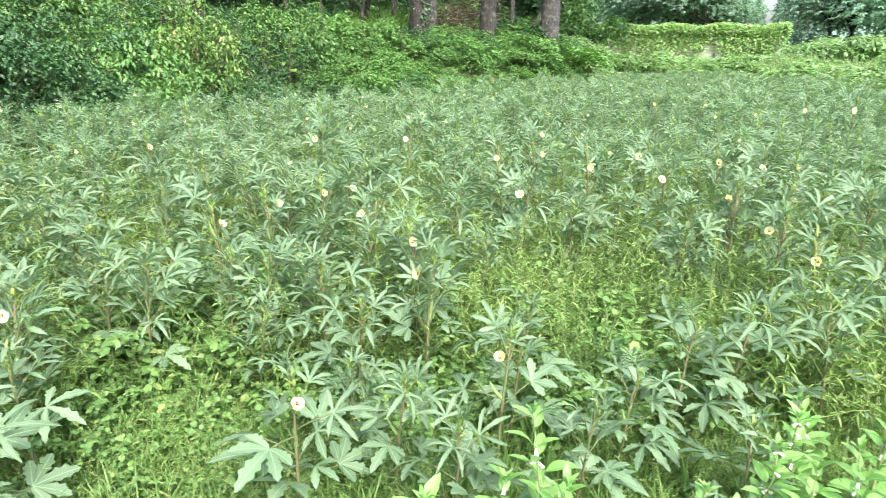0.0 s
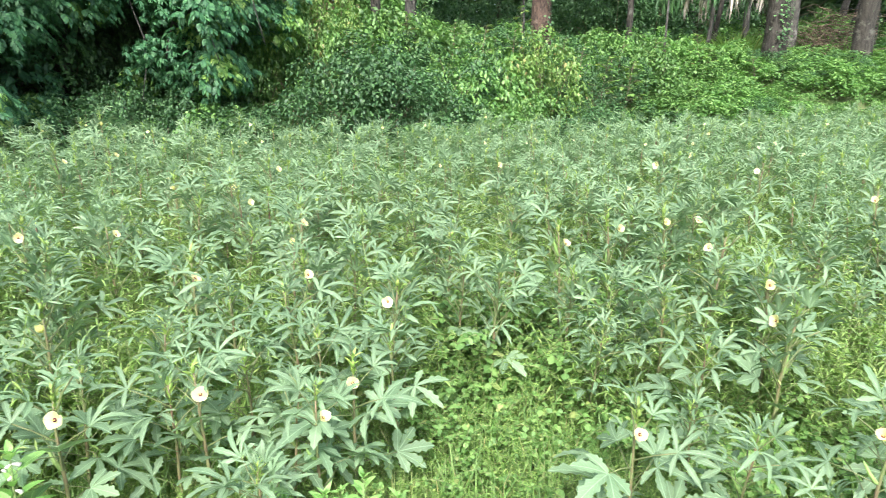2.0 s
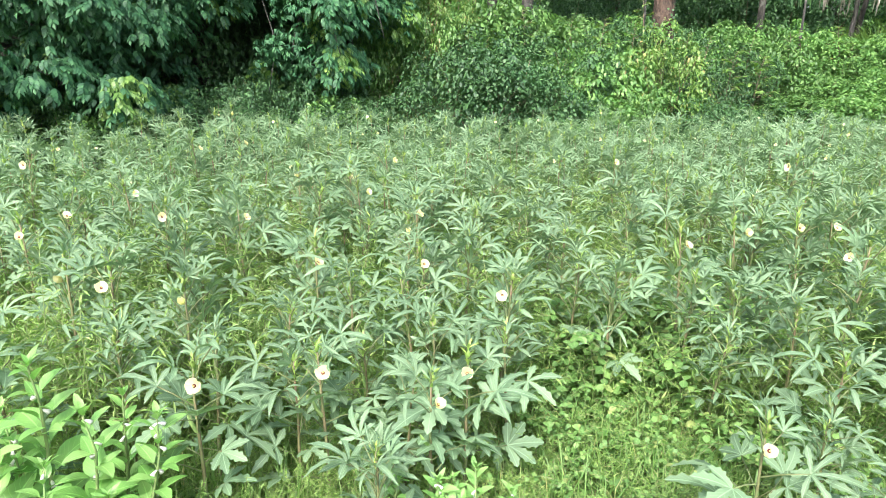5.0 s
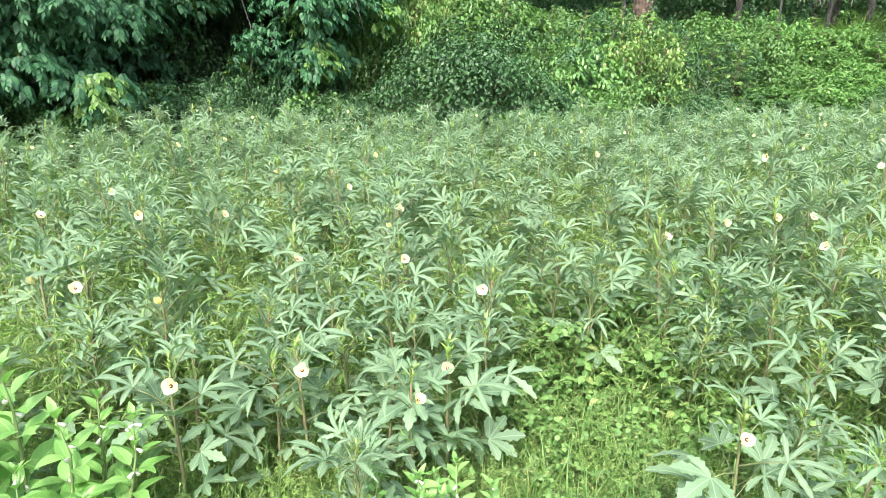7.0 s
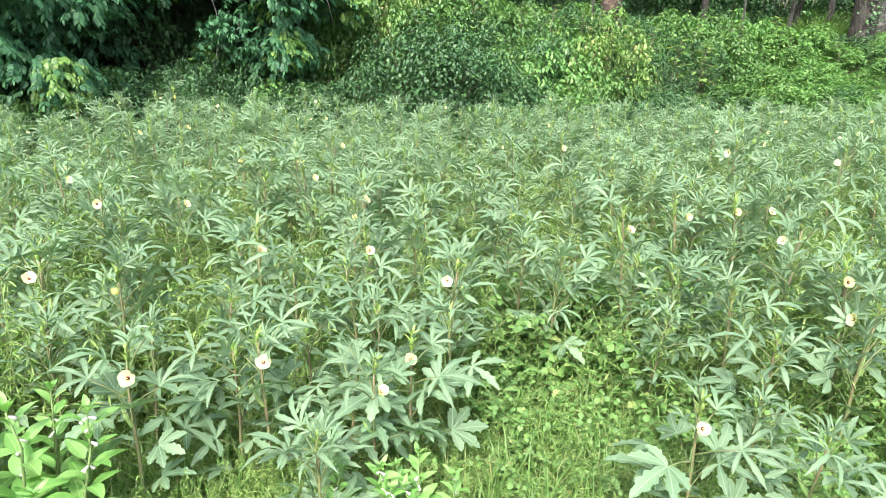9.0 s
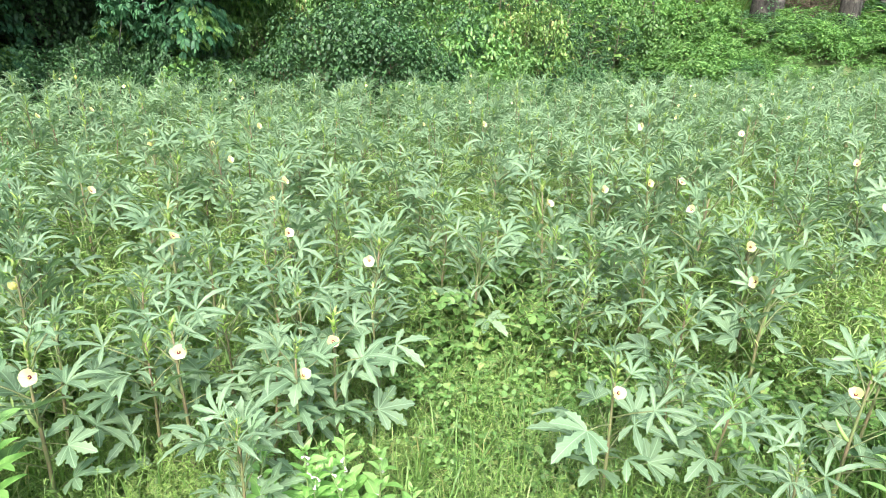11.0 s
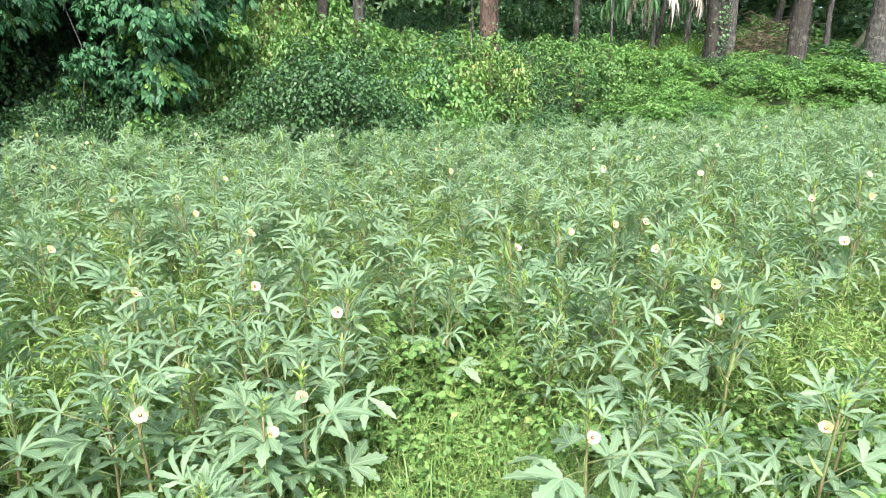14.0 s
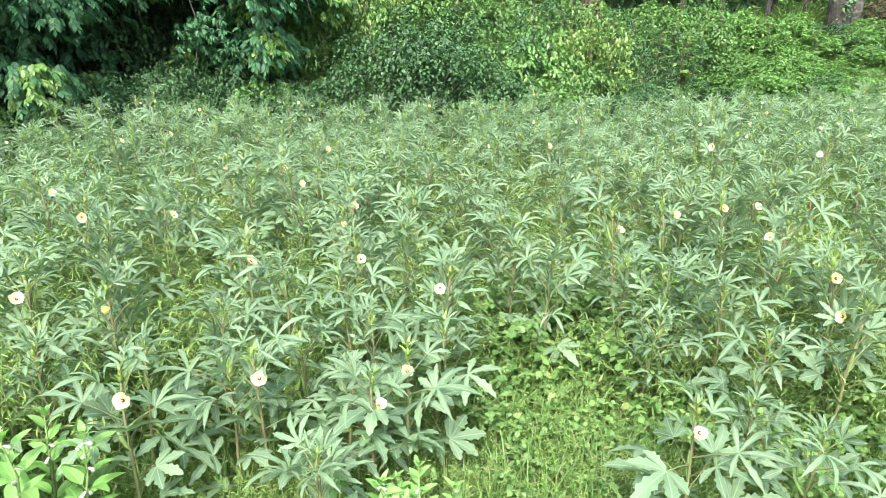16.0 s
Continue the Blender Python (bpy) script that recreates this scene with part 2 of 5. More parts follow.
# ---------------------------------------------------------------- mesh tools
class Build:
    """Gathers triangles with one (u, v) a corner point and a material slot each."""

    def __init__(self):
        self.v, self.f, self.u, self.m, self.n = [], [], [], [], 0

    def add(self, v, f, u=None, slot=0):
        v, f = np.asarray(v, float), np.asarray(f, int)
        self.v.append(v)
        self.f.append(f + self.n)
        self.u.append(np.full((len(v), 2), 0.25) if u is None else np.asarray(u, float))
        self.m.append(np.full(len(f), slot, int))
        self.n += len(v)
        return self

    def arrays(self):
        return np.concatenate(self.v), np.concatenate(self.f), np.concatenate(self.u), np.concatenate(self.m)

    def mesh(self, name, *mats, smooth=True):
        v, f, u, m = self.arrays()
        me = bpy.data.meshes.new(name)
        me.vertices.add(len(v))
        me.vertices.foreach_set("co", v.astype(np.float32).ravel())
        me.loops.add(len(f) * 3)
        me.loops.foreach_set("vertex_index", f.astype(np.int32).ravel())
        me.polygons.add(len(f))
        me.polygons.foreach_set("loop_start", np.arange(0, len(f) * 3, 3, dtype=np.int32))
        me.polygons.foreach_set("material_index", m.astype(np.int32))
        me.polygons.foreach_set("use_smooth", np.full(len(f), smooth))
        lay = me.uv_layers.new(name="UVMap")
        lay.data.foreach_set("uv", u[f.ravel()].astype(np.float32).ravel())
        for x in mats:
            me.materials.append(x)
        me.update(calc_edges=True)
        return me


def part(name, me, parent, label="", m=None):
    ob = new(name, me)
    ob.parent = parent
    if m is not None:
        ob.matrix_basis = m
    return tagged(ob, label)


def thing(name, label, category, group="", kind=""):
    return tagged(new(name), label, category, group, kind)


def again(ob, m):
    """A copy of a thing at the pose m, whose scale is m's own."""
    s = ob.scale
    return copy_thing(ob, m @ Matrix.Diagonal((1 / s.x, 1 / s.y, 1 / s.z, 1)))


def tube(pts, radii, sides=5):
    """A tapered tube along a line of points."""
    pts = [Vector(p) for p in pts]
    v, f, u = [], [], []
    for i, p in enumerate(pts):
        d = (pts[min(i + 1, len(pts) - 1)] - pts[max(i - 1, 0)]).normalized()
        a = d.cross(Vector((0.31, 0.95, 0.06))).normalized()
        b = d.cross(a)
        for k in range(sides):
            w = 2 * math.pi * k / sides
            v.append(p + radii[i] * (a * math.cos(w) + b * math.sin(w)))
            u.append((0.25, i / (len(pts) - 1)))
    for i in range(len(pts) - 1):
        for k in range(sides):
            a0, a1 = i * sides + k, i * sides + (k + 1) % sides
            f += [(a0, a1, a1 + sides), (a0, a1 + sides, a0 + sides)]
    e = (len(pts) - 1) * sides
    f += [(e, e + k, e + k + 1) for k in range(1, sides - 1)]
    return np.array(v), np.array(f), np.array(u)


def blade(length, half, seg, droop=0.3, fold=0.25, rise=0.0, peak=0.45, tooth=0.0, base=0.15):
    """A leaf blade along +x: a folded strip that droops to a pointed tip."""
    v, f, u = [], [], []
    for i in range(seg):
        s = i / seg
        w = half * (base + (1 - base) * math.sin(math.pi * min(1, (s / peak * 0.5 if s < peak else 0.5 + 0.5 * (s - peak) / (1 - peak)))))
        w *= 1 + tooth * (1 if i % 2 else -0.7)
        x, z = length * s, length * (rise * s - droop * s * s)
        v += [(x, -w, z + fold * w), (x, 0, z), (x, w, z + fold * w)]
        u += [(0, s), (0.5, s), (1, s)]
    v.append((length, 0, length * (rise - droop)))
    u.append((0.5, 1))
    for i in range(seg - 1):
        a = 3 * i
        f += [(a, a + 3, a + 4), (a, a + 4, a + 1), (a + 1, a + 4, a + 5), (a + 1, a + 5, a + 2)]
    a = 3 * (seg - 1)
    f += [(a, a + 3, a + 1), (a + 1, a + 3, a + 2)]
    return np.array(v), np.array(f), np.array(u)


def strip(length, half, seg, droop, rise):
    """A plain grass blade along +x: two edges that meet at the tip."""
    v, f, u = [], [], []
    for i in range(seg):
        s = i / seg
        z = length * (rise * s - droop * s * s)
        v += [(length * s, -half * (1 - 0.5 * s), z), (length * s, half * (1 - 0.5 * s), z)]
        u += [(0, s), (1, s)]
    v.append((length, 0, length * (rise - droop)))
    u.append((0.5, 1))
    for i in range(seg - 1):
        a = 2 * i
        f += [(a, a + 2, a + 3), (a, a + 3, a + 1)]
    f.append((2 * seg - 2, 2 * seg, 2 * seg - 1))
    return np.array(v), np.array(f), np.array(u)


def turned(v, m):
    m = np.array(m)
    return v @ m[:3, :3].T + m[:3, 3]


def mats_of(pos, az, pitch, roll, scale):
    """N poses as arrays: turn about z, then tip up by pitch, then roll about the leaf's own length."""
    ca, sa, cp, sp, cr, sr = np.cos(az), np.sin(az), np.cos(pitch), np.sin(pitch), np.cos(roll), np.sin(roll)
    x = np.stack([ca * cp, sa * cp, sp], -1)
    y0 = np.stack([-sa, ca, np.zeros_like(az)], -1)
    z0 = np.cross(x, y0)
    y = y0 * cr[:, None] + z0 * sr[:, None]
    z = np.cross(x, y)
    rot = np.stack([x, y, z], -1) * np.asarray(scale)[:, None, None]
    return rot, pos


def strew(build, tmpl, rot, pos, slot=0):
    """Adds the template leaf at every pose."""
    v, f, u = tmpl
    n, k = len(pos), len(v)
    if n == 0:
        return
    vv = np.einsum("nij,kj->nki", rot, v) + pos[:, None, :]
    ff = f[None] + (np.arange(n) * k)[:, None, None]
    build.add(vv.reshape(-1, 3), ff.reshape(-1, 3), np.tile(u, (n, 1)), slot)


rng = np.random.default_rng(7)


# ---------------------------------------------------------------- the lie of the land
def edge_at(az):
    """Distance from the starting point to the far edge of the crop, by degrees to the left of straight ahead."""
    return np.interp(az, [-180, -60, -36, -30, -20, -10, -5, 4, 17, 36, 55, 70, 110, 180], [14, 14, 15, 18.5, 22, 18, 13.8, 11.6, 10, 9.5, 9.9, 9.8, 10, 14])


def polar(x, y):
    return np.hypot(x, y), np.degrees(np.arctan2(-x, y))


def land(x, y):
    """Ground height: a flat field, then a bank, highest before the tall trees, and a gently rising wood."""
    r, az = polar(x, y)
    s = r - edge_at(az)
    k = np.clip((s - 0.5) / 3.9, 0, 1)
    high = np.interp(az, [-14.5, -9.5, 10, 20, 60], [0.95, 1.42, 1.42, 1.15, 0.98])
    front = np.clip((100 - np.abs(az - 15)) / 30, 0, 1)
    z = (high * k * k * (3 - 2 * k) + 0.022 * np.clip(s - 5, 0, 60)) * front
    return z + 0.025 * np.sin(2.1 * x + 0.7 * y) * np.sin(1.7 * y - 0.4 * x) * np.clip(r / 2, 0, 1)


def at(az, r, up=0.0):
    """A place by degrees to the left and distance, standing on the ground."""
    x, y = -r * math.sin(radians(az)), r * math.cos(radians(az))
    return Vector((x, y, float(land(x, y)) + up))


def make_ground():
    radii = np.concatenate([[0.0], np.arange(0.25, 8, 0.25), np.arange(8, 34, 0.5), np.geomspace(35, 900, 26)])
    n = 180
    b = Build()
    ang = np.linspace(0, 2 * np.pi, n, endpoint=False)
    xs, ys = np.outer(radii, -np.sin(ang)), np.outer(radii, np.cos(ang))
    v = np.stack([xs, ys, land(xs, ys)], -1).reshape(-1, 3)
    f = []
    for i in range(len(radii) - 1):
        for k in range(n):
            a0, a1 = i * n + k, i * n + (k + 1) % n
            if i:
                f.append((a0, a1, a1 + n))
            f.append((a0, a1 + n, a0 + n))
    b.add(v, f)
    ob = new("ground", b.mesh("ground", EARTH))
    tagged(ob, "dark damp soil covered with low green growth", "ground", kind="structure")


make_ground()


# ---------------------------------------------------------------- okra plants
def lobe_width(s, neck, widest=0.62):
    """Relative half width along a lobe: a narrow neck, widest beyond the middle, then a pointed tip."""
    if s < widest:
        k = s / widest
        return neck + (1 - neck) * k * k * (3 - 2 * k)
    return max(0.0, math.cos(math.pi / 2 * (s - widest) / (1 - widest))) ** 0.85


def okra_leaf(size, half, tooth, stalk, seg, gap, droop, tip, fingers=5, rise=0.1, neck=0.6, fold=0.3, twist=0):
    """A palm-shaped leaf of lobes joined at the heart, on a long stalk that leaves the stem at the origin along +x."""
    b, r = Build(), random.Random(int(size * 1e4) + seg + twist)
    end = Vector((stalk * 0.86, 0, stalk * 0.5))
    b.add(*tube([(0, 0, 0), (stalk * 0.45, 0, stalk * 0.32), end], [0.0035, 0.003, 0.0025], 4), slot=1)
    if fingers == 5:
        lobes = [(-gap * 1.95, 0.58), (-gap, 0.86), (0, 1.0), (gap, 0.86), (gap * 1.95, 0.58)]
    else:
        lobes = [(-gap, 0.8), (0, 1.0), (gap, 0.8)]
    lobes = [(a + r.uniform(-5, 5), l * r.uniform(0.88, 1.1)) for a, l in lobes]
    m = Matrix.Translation(end) @ pose(0, 0, 0, 0, tip, 0)
    for k, (a, l) in enumerate(lobes):
        ln, wide, bend = size * l, half * size * (0.72 + 0.28 * l), droop * r.uniform(0.8, 1.3)
        web = [math.tan(radians(min(62, (lobes[j][0] - a) / 2 * d if 0 <= j < len(lobes) else 60))) for j, d in ((k - 1, -1), (k + 1, 1))]
        v, f, u = [], [], []
        for i in range(seg):
            s = i / seg
            saw = 1 + tooth * ((1 if i % 2 else -0.8) if s > 0.3 else 0) * r.uniform(0.7, 1.3)
            x = ln * s
            row = []
            for side in (0, 1):
                w = max(0.0012, min(x * web[side], wide * lobe_width(s, neck) * saw))
                row.append((x + (0.10 * ln / seg if saw > 1 else 0), w))
            rad = x / size
            z = size * (rise * rad - bend * rad * rad)
            v += [(row[0][0], -row[0][1], z + fold * row[0][1]), (x, 0, z), (row[1][0], row[1][1], z + fold * row[1][1])]
            u += [(0.5 - 0.5 * row[0][1] / wide, s), (0.5, s), (0.5 + 0.5 * row[1][1] / wide, s)]
        rad = ln / size
        v.append((ln, 0, size * (rise * rad - bend * rad * rad)))
        u.append((0.5, 1))
        for i in range(seg - 1):
            q = 3 * i
            f += [(q, q + 3, q + 4), (q, q + 4, q + 1), (q + 1, q + 4, q + 5), (q + 1, q + 5, q + 2)]
        q = 3 * (seg - 1)
        f += [(q, q + 3, q + 1), (q + 1, q + 3, q + 2)]
        b.add(turned(np.array(v), m @ pose(0, 0, 0.0006 * k, r.uniform(-9, 9), 0, a)), f, u)
    return b


def okra_leaf_set(seg, detail, slim=1.0):
    sets = {"low": [], "mid": [], "top": []}
    for i in range(4):
        sets["low"].append(okra_leaf(0.185, (0.158 - 0.016 * i) * slim * slim, 0.24 * detail, 0.20, seg, 42 + 4 * i, 0.30 + 0.07 * i, -14 + 8 * i, 5 if i != 2 else 3, 0.26, 0.62 - 0.09 * i, 0.3, i))
    for i in range(4):
        sets["mid"].append(okra_leaf(0.122 + 0.012 * i, (0.092 - 0.010 * i) * slim, 0.16 * detail, 0.11 + 0.02 * i, seg - 1 if seg > 4 else seg, 38 + 5 * i, 0.55 + 0.14 * i, -22 + 9 * i, 5, 0.58, 0.5, 0.45, i))
    for i in range(3):
        sets["top"].append(okra_leaf(0.108, 0.056, 0.0, 0.05 + 0.02 * i, max(3, seg - 4), 32 + 8 * i, 0.62, -18 + 8 * i, 5 if i else 3, 0.5, 0.5, 0.5, i))
    return sets


NEAR_LEAVES = okra_leaf_set(10, 1.0)
FAR_LEAVES = okra_leaf_set(3, 0.0, 0.82)
LEAF_MESH = {k: [b.mesh("okra_leaf", OKRA_LEAF, OKRA_STALK) for b in s] for k, s in NEAR_LEAVES.items()}
TALL = 0.72


def okra_plan(seed, broad=False, far=False):
    """Stem line and leaf poses of one plant of the usual height."""
    r = random.Random(seed)
    lean = Vector((r.uniform(-0.06, 0.06), r.uniform(-0.06, 0.06), 0))
    line = [Vector((0, 0, -0.03)) + lean * (k / 5) ** 1.5 + Vector((r.uniform(-1, 1), r.uniform(-1, 1), 0)) * 0.006 + Vector((0, 0, (TALL + 0.03) * k / 5)) for k in range(6)]
    leaves, n, turn = [], 19 if broad else 29 if far else r.choice((22, 24, 25)), r.uniform(0, 360)
    low_to, mid_to = (0.68, 0.90) if broad else (0.50, 0.88)
    for k in range(n):
        t = 0.22 + 0.77 * (k / (n - 1)) ** 0.75 if broad else 0.34 + 0.65 * (k / (n - 1)) ** 0.8
        p = line[int(t * 5)].lerp(line[min(5, int(t * 5) + 1)], t * 5 - int(t * 5))
        turn += 137.5 + r.uniform(-25, 25)
        kind = "low" if t < low_to else "mid" if t < mid_to else "top"
        size = {"low": r.uniform(0.68, 1.05) if broad else r.uniform(0.6, 0.85), "mid": r.uniform(0.85, 1.2), "top": r.uniform(0.75, 1.1)}[kind]
        size *= 0.88 if far else 1.0
        up = {"low": r.uniform(-26, 16), "mid": r.uniform(-42, 0), "top": r.uniform(-62, -14)}[kind]
        leaves.append((kind, r.randrange(len(LEAF_MESH[kind])), pose(*p, r.uniform(-38, 38), up, turn) @ Matrix.Scale(size, 4)))
    return line, leaves


def stem_build(line):
    b = Build()
    b.add(*tube(line, [0.009, 0.0085, 0.0075, 0.0065, 0.005, 0.004], 6))
    return b


def bud_build(tip, r):
    """Pale bracts and buds at the growing tip."""
    b = Build()
    for k in range(17):
        v, f, u = blade(r.uniform(0.025, 0.068), 0.006, 3, 0.25, 0.3, 0.1)
        b.add(turned(v, Matrix.Translation(tip + Vector((0, 0, r.uniform(-0.09, 0.02)))) @ pose(0, 0, 0, 0, r.uniform(-82, -22), k * 137)), f, u)
    v, f, u = tube([tip + Vector((0.004, 0, -0.02)), tip + Vector((0.010, 0, -0.008)), tip + Vector((0.013, 0, 0.005)), tip + Vector((0.013, 0, 0.014))], [0.004, 0.009, 0.007, 0.002], 6)
    b.add(v, f, u)
    return b


def petal_build(cup=0.0, seed=0):
    """Five overlapping petals; cup 0 is wide open, 1 nearly closed."""
    b, rr_ = Build(), random.Random(seed)
    for k in range(5):
        v, f, u = [], [], []
        ln, wd, tip = rr_.uniform(0.85, 1.12), rr_.uniform(0.85, 1.12), rr_.uniform(-0.006, 0.006)
        for i in range(6):
            s = i / 5
            w = wd * (0.006 + 0.026 * math.sin(math.pi * (0.12 + 0.70 * s)))
            for q in (-1, -0.4, 0.4, 1):
                rad = 0.004 + (0.038 * (1 - 0.72 * cup)) * s * ln - 0.004 * s * s * q * q
                lift = (0.022 + 0.034 * cup) * s ** 0.8 * ln - 0.008 * s * s * (1 - cup)
                v.append((rad, w * q * (1 - 0.45 * cup), lift + tip * s * s + 0.005 * s * math.sin(3 * q + k) + 0.003 * (q > 0)))
                u.append((q * 0.5 + 0.5, s))
        for i in range(5):
            for q in range(3):
                a = i * 4 + q
                f += [(a, a + 4, a + 5), (a, a + 5, a + 1)]
        b.add(turned(np.array(v), pose(0, 0, 0, 0, 0, 72 * k + rr_.uniform(-7, 7))), f, u)
    return b


def heart_build():
    b = Build()
    b.add(*tube([(0, 0, 0.002), (0, 0, 0.006), (0, 0, 0.0085)], [0.003, 0.009, 0.0095], 10))
    return b


def stamen_build():
    b = Build()
    b.add(*tube([(0, 0, 0.004), (0, 0, 0.02), (0, 0, 0.026)], [0.0028, 0.004, 0.0025], 6))
    return b


def pod_build():
    b = Build()
    b.add(*tube([(0, 0, 0), (0.006, 0, 0.012), (0.012, 0, 0.05), (0.012, 0, 0.085), (0.011, 0, 0.105)], [0.003, 0.009, 0.0085, 0.005, 0.001], 6))
    return b


PETALS = [petal_build(c, k).mesh("petals", PETAL) for k, c in enumerate((0.1, 0.25, 0.5, 0.15, 0.85))]
HEART, STAMENS, POD = heart_build().mesh("heart", PETAL_HEART), stamen_build().mesh("stamens", STAMEN), pod_build().mesh("pod", OKRA_POD)
BLOOM_AT = Vector((0.045, 0.0, TALL - 0.075))


def okra_plant(seed, bloom, broad=False):
    line, leaves = okra_plan(seed, broad)
    r = random.Random(seed + 500)
    if broad:
        ob = thing("okra_plant", "short okra plant with broad toothed leaves" + (" and a cream flower" if bloom else ""), "okra plant", "okra plants in the field")
    elif bloom:
        ob = thing("okra_plant", "grey-green okra plant with one open cream flower", "okra plant", "okra plants in the field")
    else:
        ob = thing("okra_plant", "leafy grey-green okra plant with narrow lobed leaves", "okra plant", "okra plants in the field")
    part("stem", stem_build(line).mesh("stem", OKRA_STALK), ob)
    for kind, i, m in leaves:
        away = m.to_3x3() @ Vector((1, 0, 0))
        if bloom and m.translation.z > TALL * 0.62 and abs(math.atan2(away.y, away.x)) < radians(50):
            continue
        part("leaf", LEAF_MESH[kind][i], ob, m=m)
    part("bud", bud_build(line[-1], r).mesh("bud", OKRA_BUD), ob, "lime-green flower buds")
    if r.random() < 0.7:
        t = r.uniform(0.5, 0.75)
        part("pod", POD, ob, "small green seed pod", pose(*line[3 if t < 0.7 else 4], r.uniform(-10, 10), r.uniform(10, 30), r.uniform(0, 360)))
    if bloom:
        fl = part("flower", PETALS[seed % 5], ob, "half-closed cream flower" if seed % 5 in (2, 4) else "open cream-white flower", pose(*BLOOM_AT, r.uniform(-15, 15), r.uniform(35, 82), r.uniform(-40, 40)) @ Matrix.Scale(r.uniform(0.74, 0.86) if broad else r.uniform(0.6, 0.7), 4))
        part("flower_heart", HEART, fl, "dark maroon flower heart")
        part("stamen", STAMENS, fl, "yellow stamen column")
    return ob


def crop_height(r):
    """Height of the flowers above the soil, by distance from the starting point."""
    return np.interp(r, [0, 2, 2.5, 3, 5.3, 9.5, 14, 24], [0.5, 0.53, 0.62, 0.69, 0.80, 1.0, 1.0, 1.02])


# plants in flower, near and far
BLOOMS_NEAR = [(-1.79, 1.34), (-1.40, 1.66), (-1.38, 1.46), (-2.05, 1.01), (-2.56, 1.31), (-2.48, 1.97), (-2.07, 2.27), (-1.60, 2.22), (-1.14, 3.29), (-0.95, 3.70), (-0.44, 3.52),
               (-3.14, 1.10), (-2.93, 1.16), (-0.45, 1.83), (-3.77, 1.95), (-3.93, 1.25), (-3.28, 3.18), (-3.38, 2.25), (-2.45, 2.63), (-2.65, 2.96), (-0.14, 3.07), (-0.10, 2.73), (0.21, 2.11),
               (1.68, 2.78), (1.67, 3.22), (1.73, 3.83), (0.48, 3.97), (-0.73, 3.96)]
BLOOMS_FAR = [(-5.91, 2.08), (-5.56, 3.92), (-4.40, 2.14), (-4.17, 1.60), (-4.01, 3.21), (-3.69, 3.46), (-2.34, 5.25), (-1.11, 5.81), (-5.62, 3.46), (-3.90, 4.18), (-0.56, 4.07), (-7.56, 5.26),
              (1.47, 4.34), (2.06, 4.87), (1.55, 5.14), (0.42, 5.01), (0.78, 5.19), (-0.32, 5.79), (2.06, 3.75), (2.28, 4.64), (2.53, 4.65), (4.63, 7.52), (4.05, 7.46), (1.08, 4.72), (0.91, 6.05), (2.59, 8.15), (-2.51, 6.68)]
# leafy plants without a flower that stand out in the front rows
LEAFY_NEAR = [(-1.55, 2.80), (-1.32, 2.70), (-1.02, 2.92), (-0.72, 3.10), (-0.55, 2.85), (-0.36, 2.60), (-1.78, 2.55), (-0.15, 3.35),
              (-1.60, 1.55), (-1.95, 1.35), (-1.70, 1.85), (-2.25, 1.20), (-1.88, 1.66), (-2.75, 1.50), (-2.20, 1.90), (0.45, 1.85), (0.92, 2.30), (-1.95, 2.05), (-2.60, 1.05), (1.9, 2.6),
              (0.66, 2.10), (-0.16, 2.02), (-1.42, 1.98), (0.30, 2.45), (-0.80, 2.95), (1.15, 2.35), (0.05, 1.75), (1.55, 2.35), (-2.35, 1.62)]


def free_of_lane(x, y):
    """Grassy gaps between the front plants where no crop grows."""
    def clear(x0, y0, x1, y1, rad):
        t = max(0.0, min(1.0, ((x - x0) * (x1 - x0) + (y - y0) * (y1 - y0)) / ((x1 - x0) ** 2 + (y1 - y0) ** 2)))
        return math.hypot(x - x0 - t * (x1 - x0), y - y0 - t * (y1 - y0)) > rad
    return (clear(-0.95, 1.2, -1.12, 2.40, 0.38) and clear(-0.5, 1.0, -0.9, 1.6, 0.4) and clear(1.2, 2.6, 0.95, 3.6, 0.3) and clear(-1.1, 2.4, -0.6, 2.3, 0.22)
            and clear(-0.2, 3.4, 0.5, 3.3, 0.25))


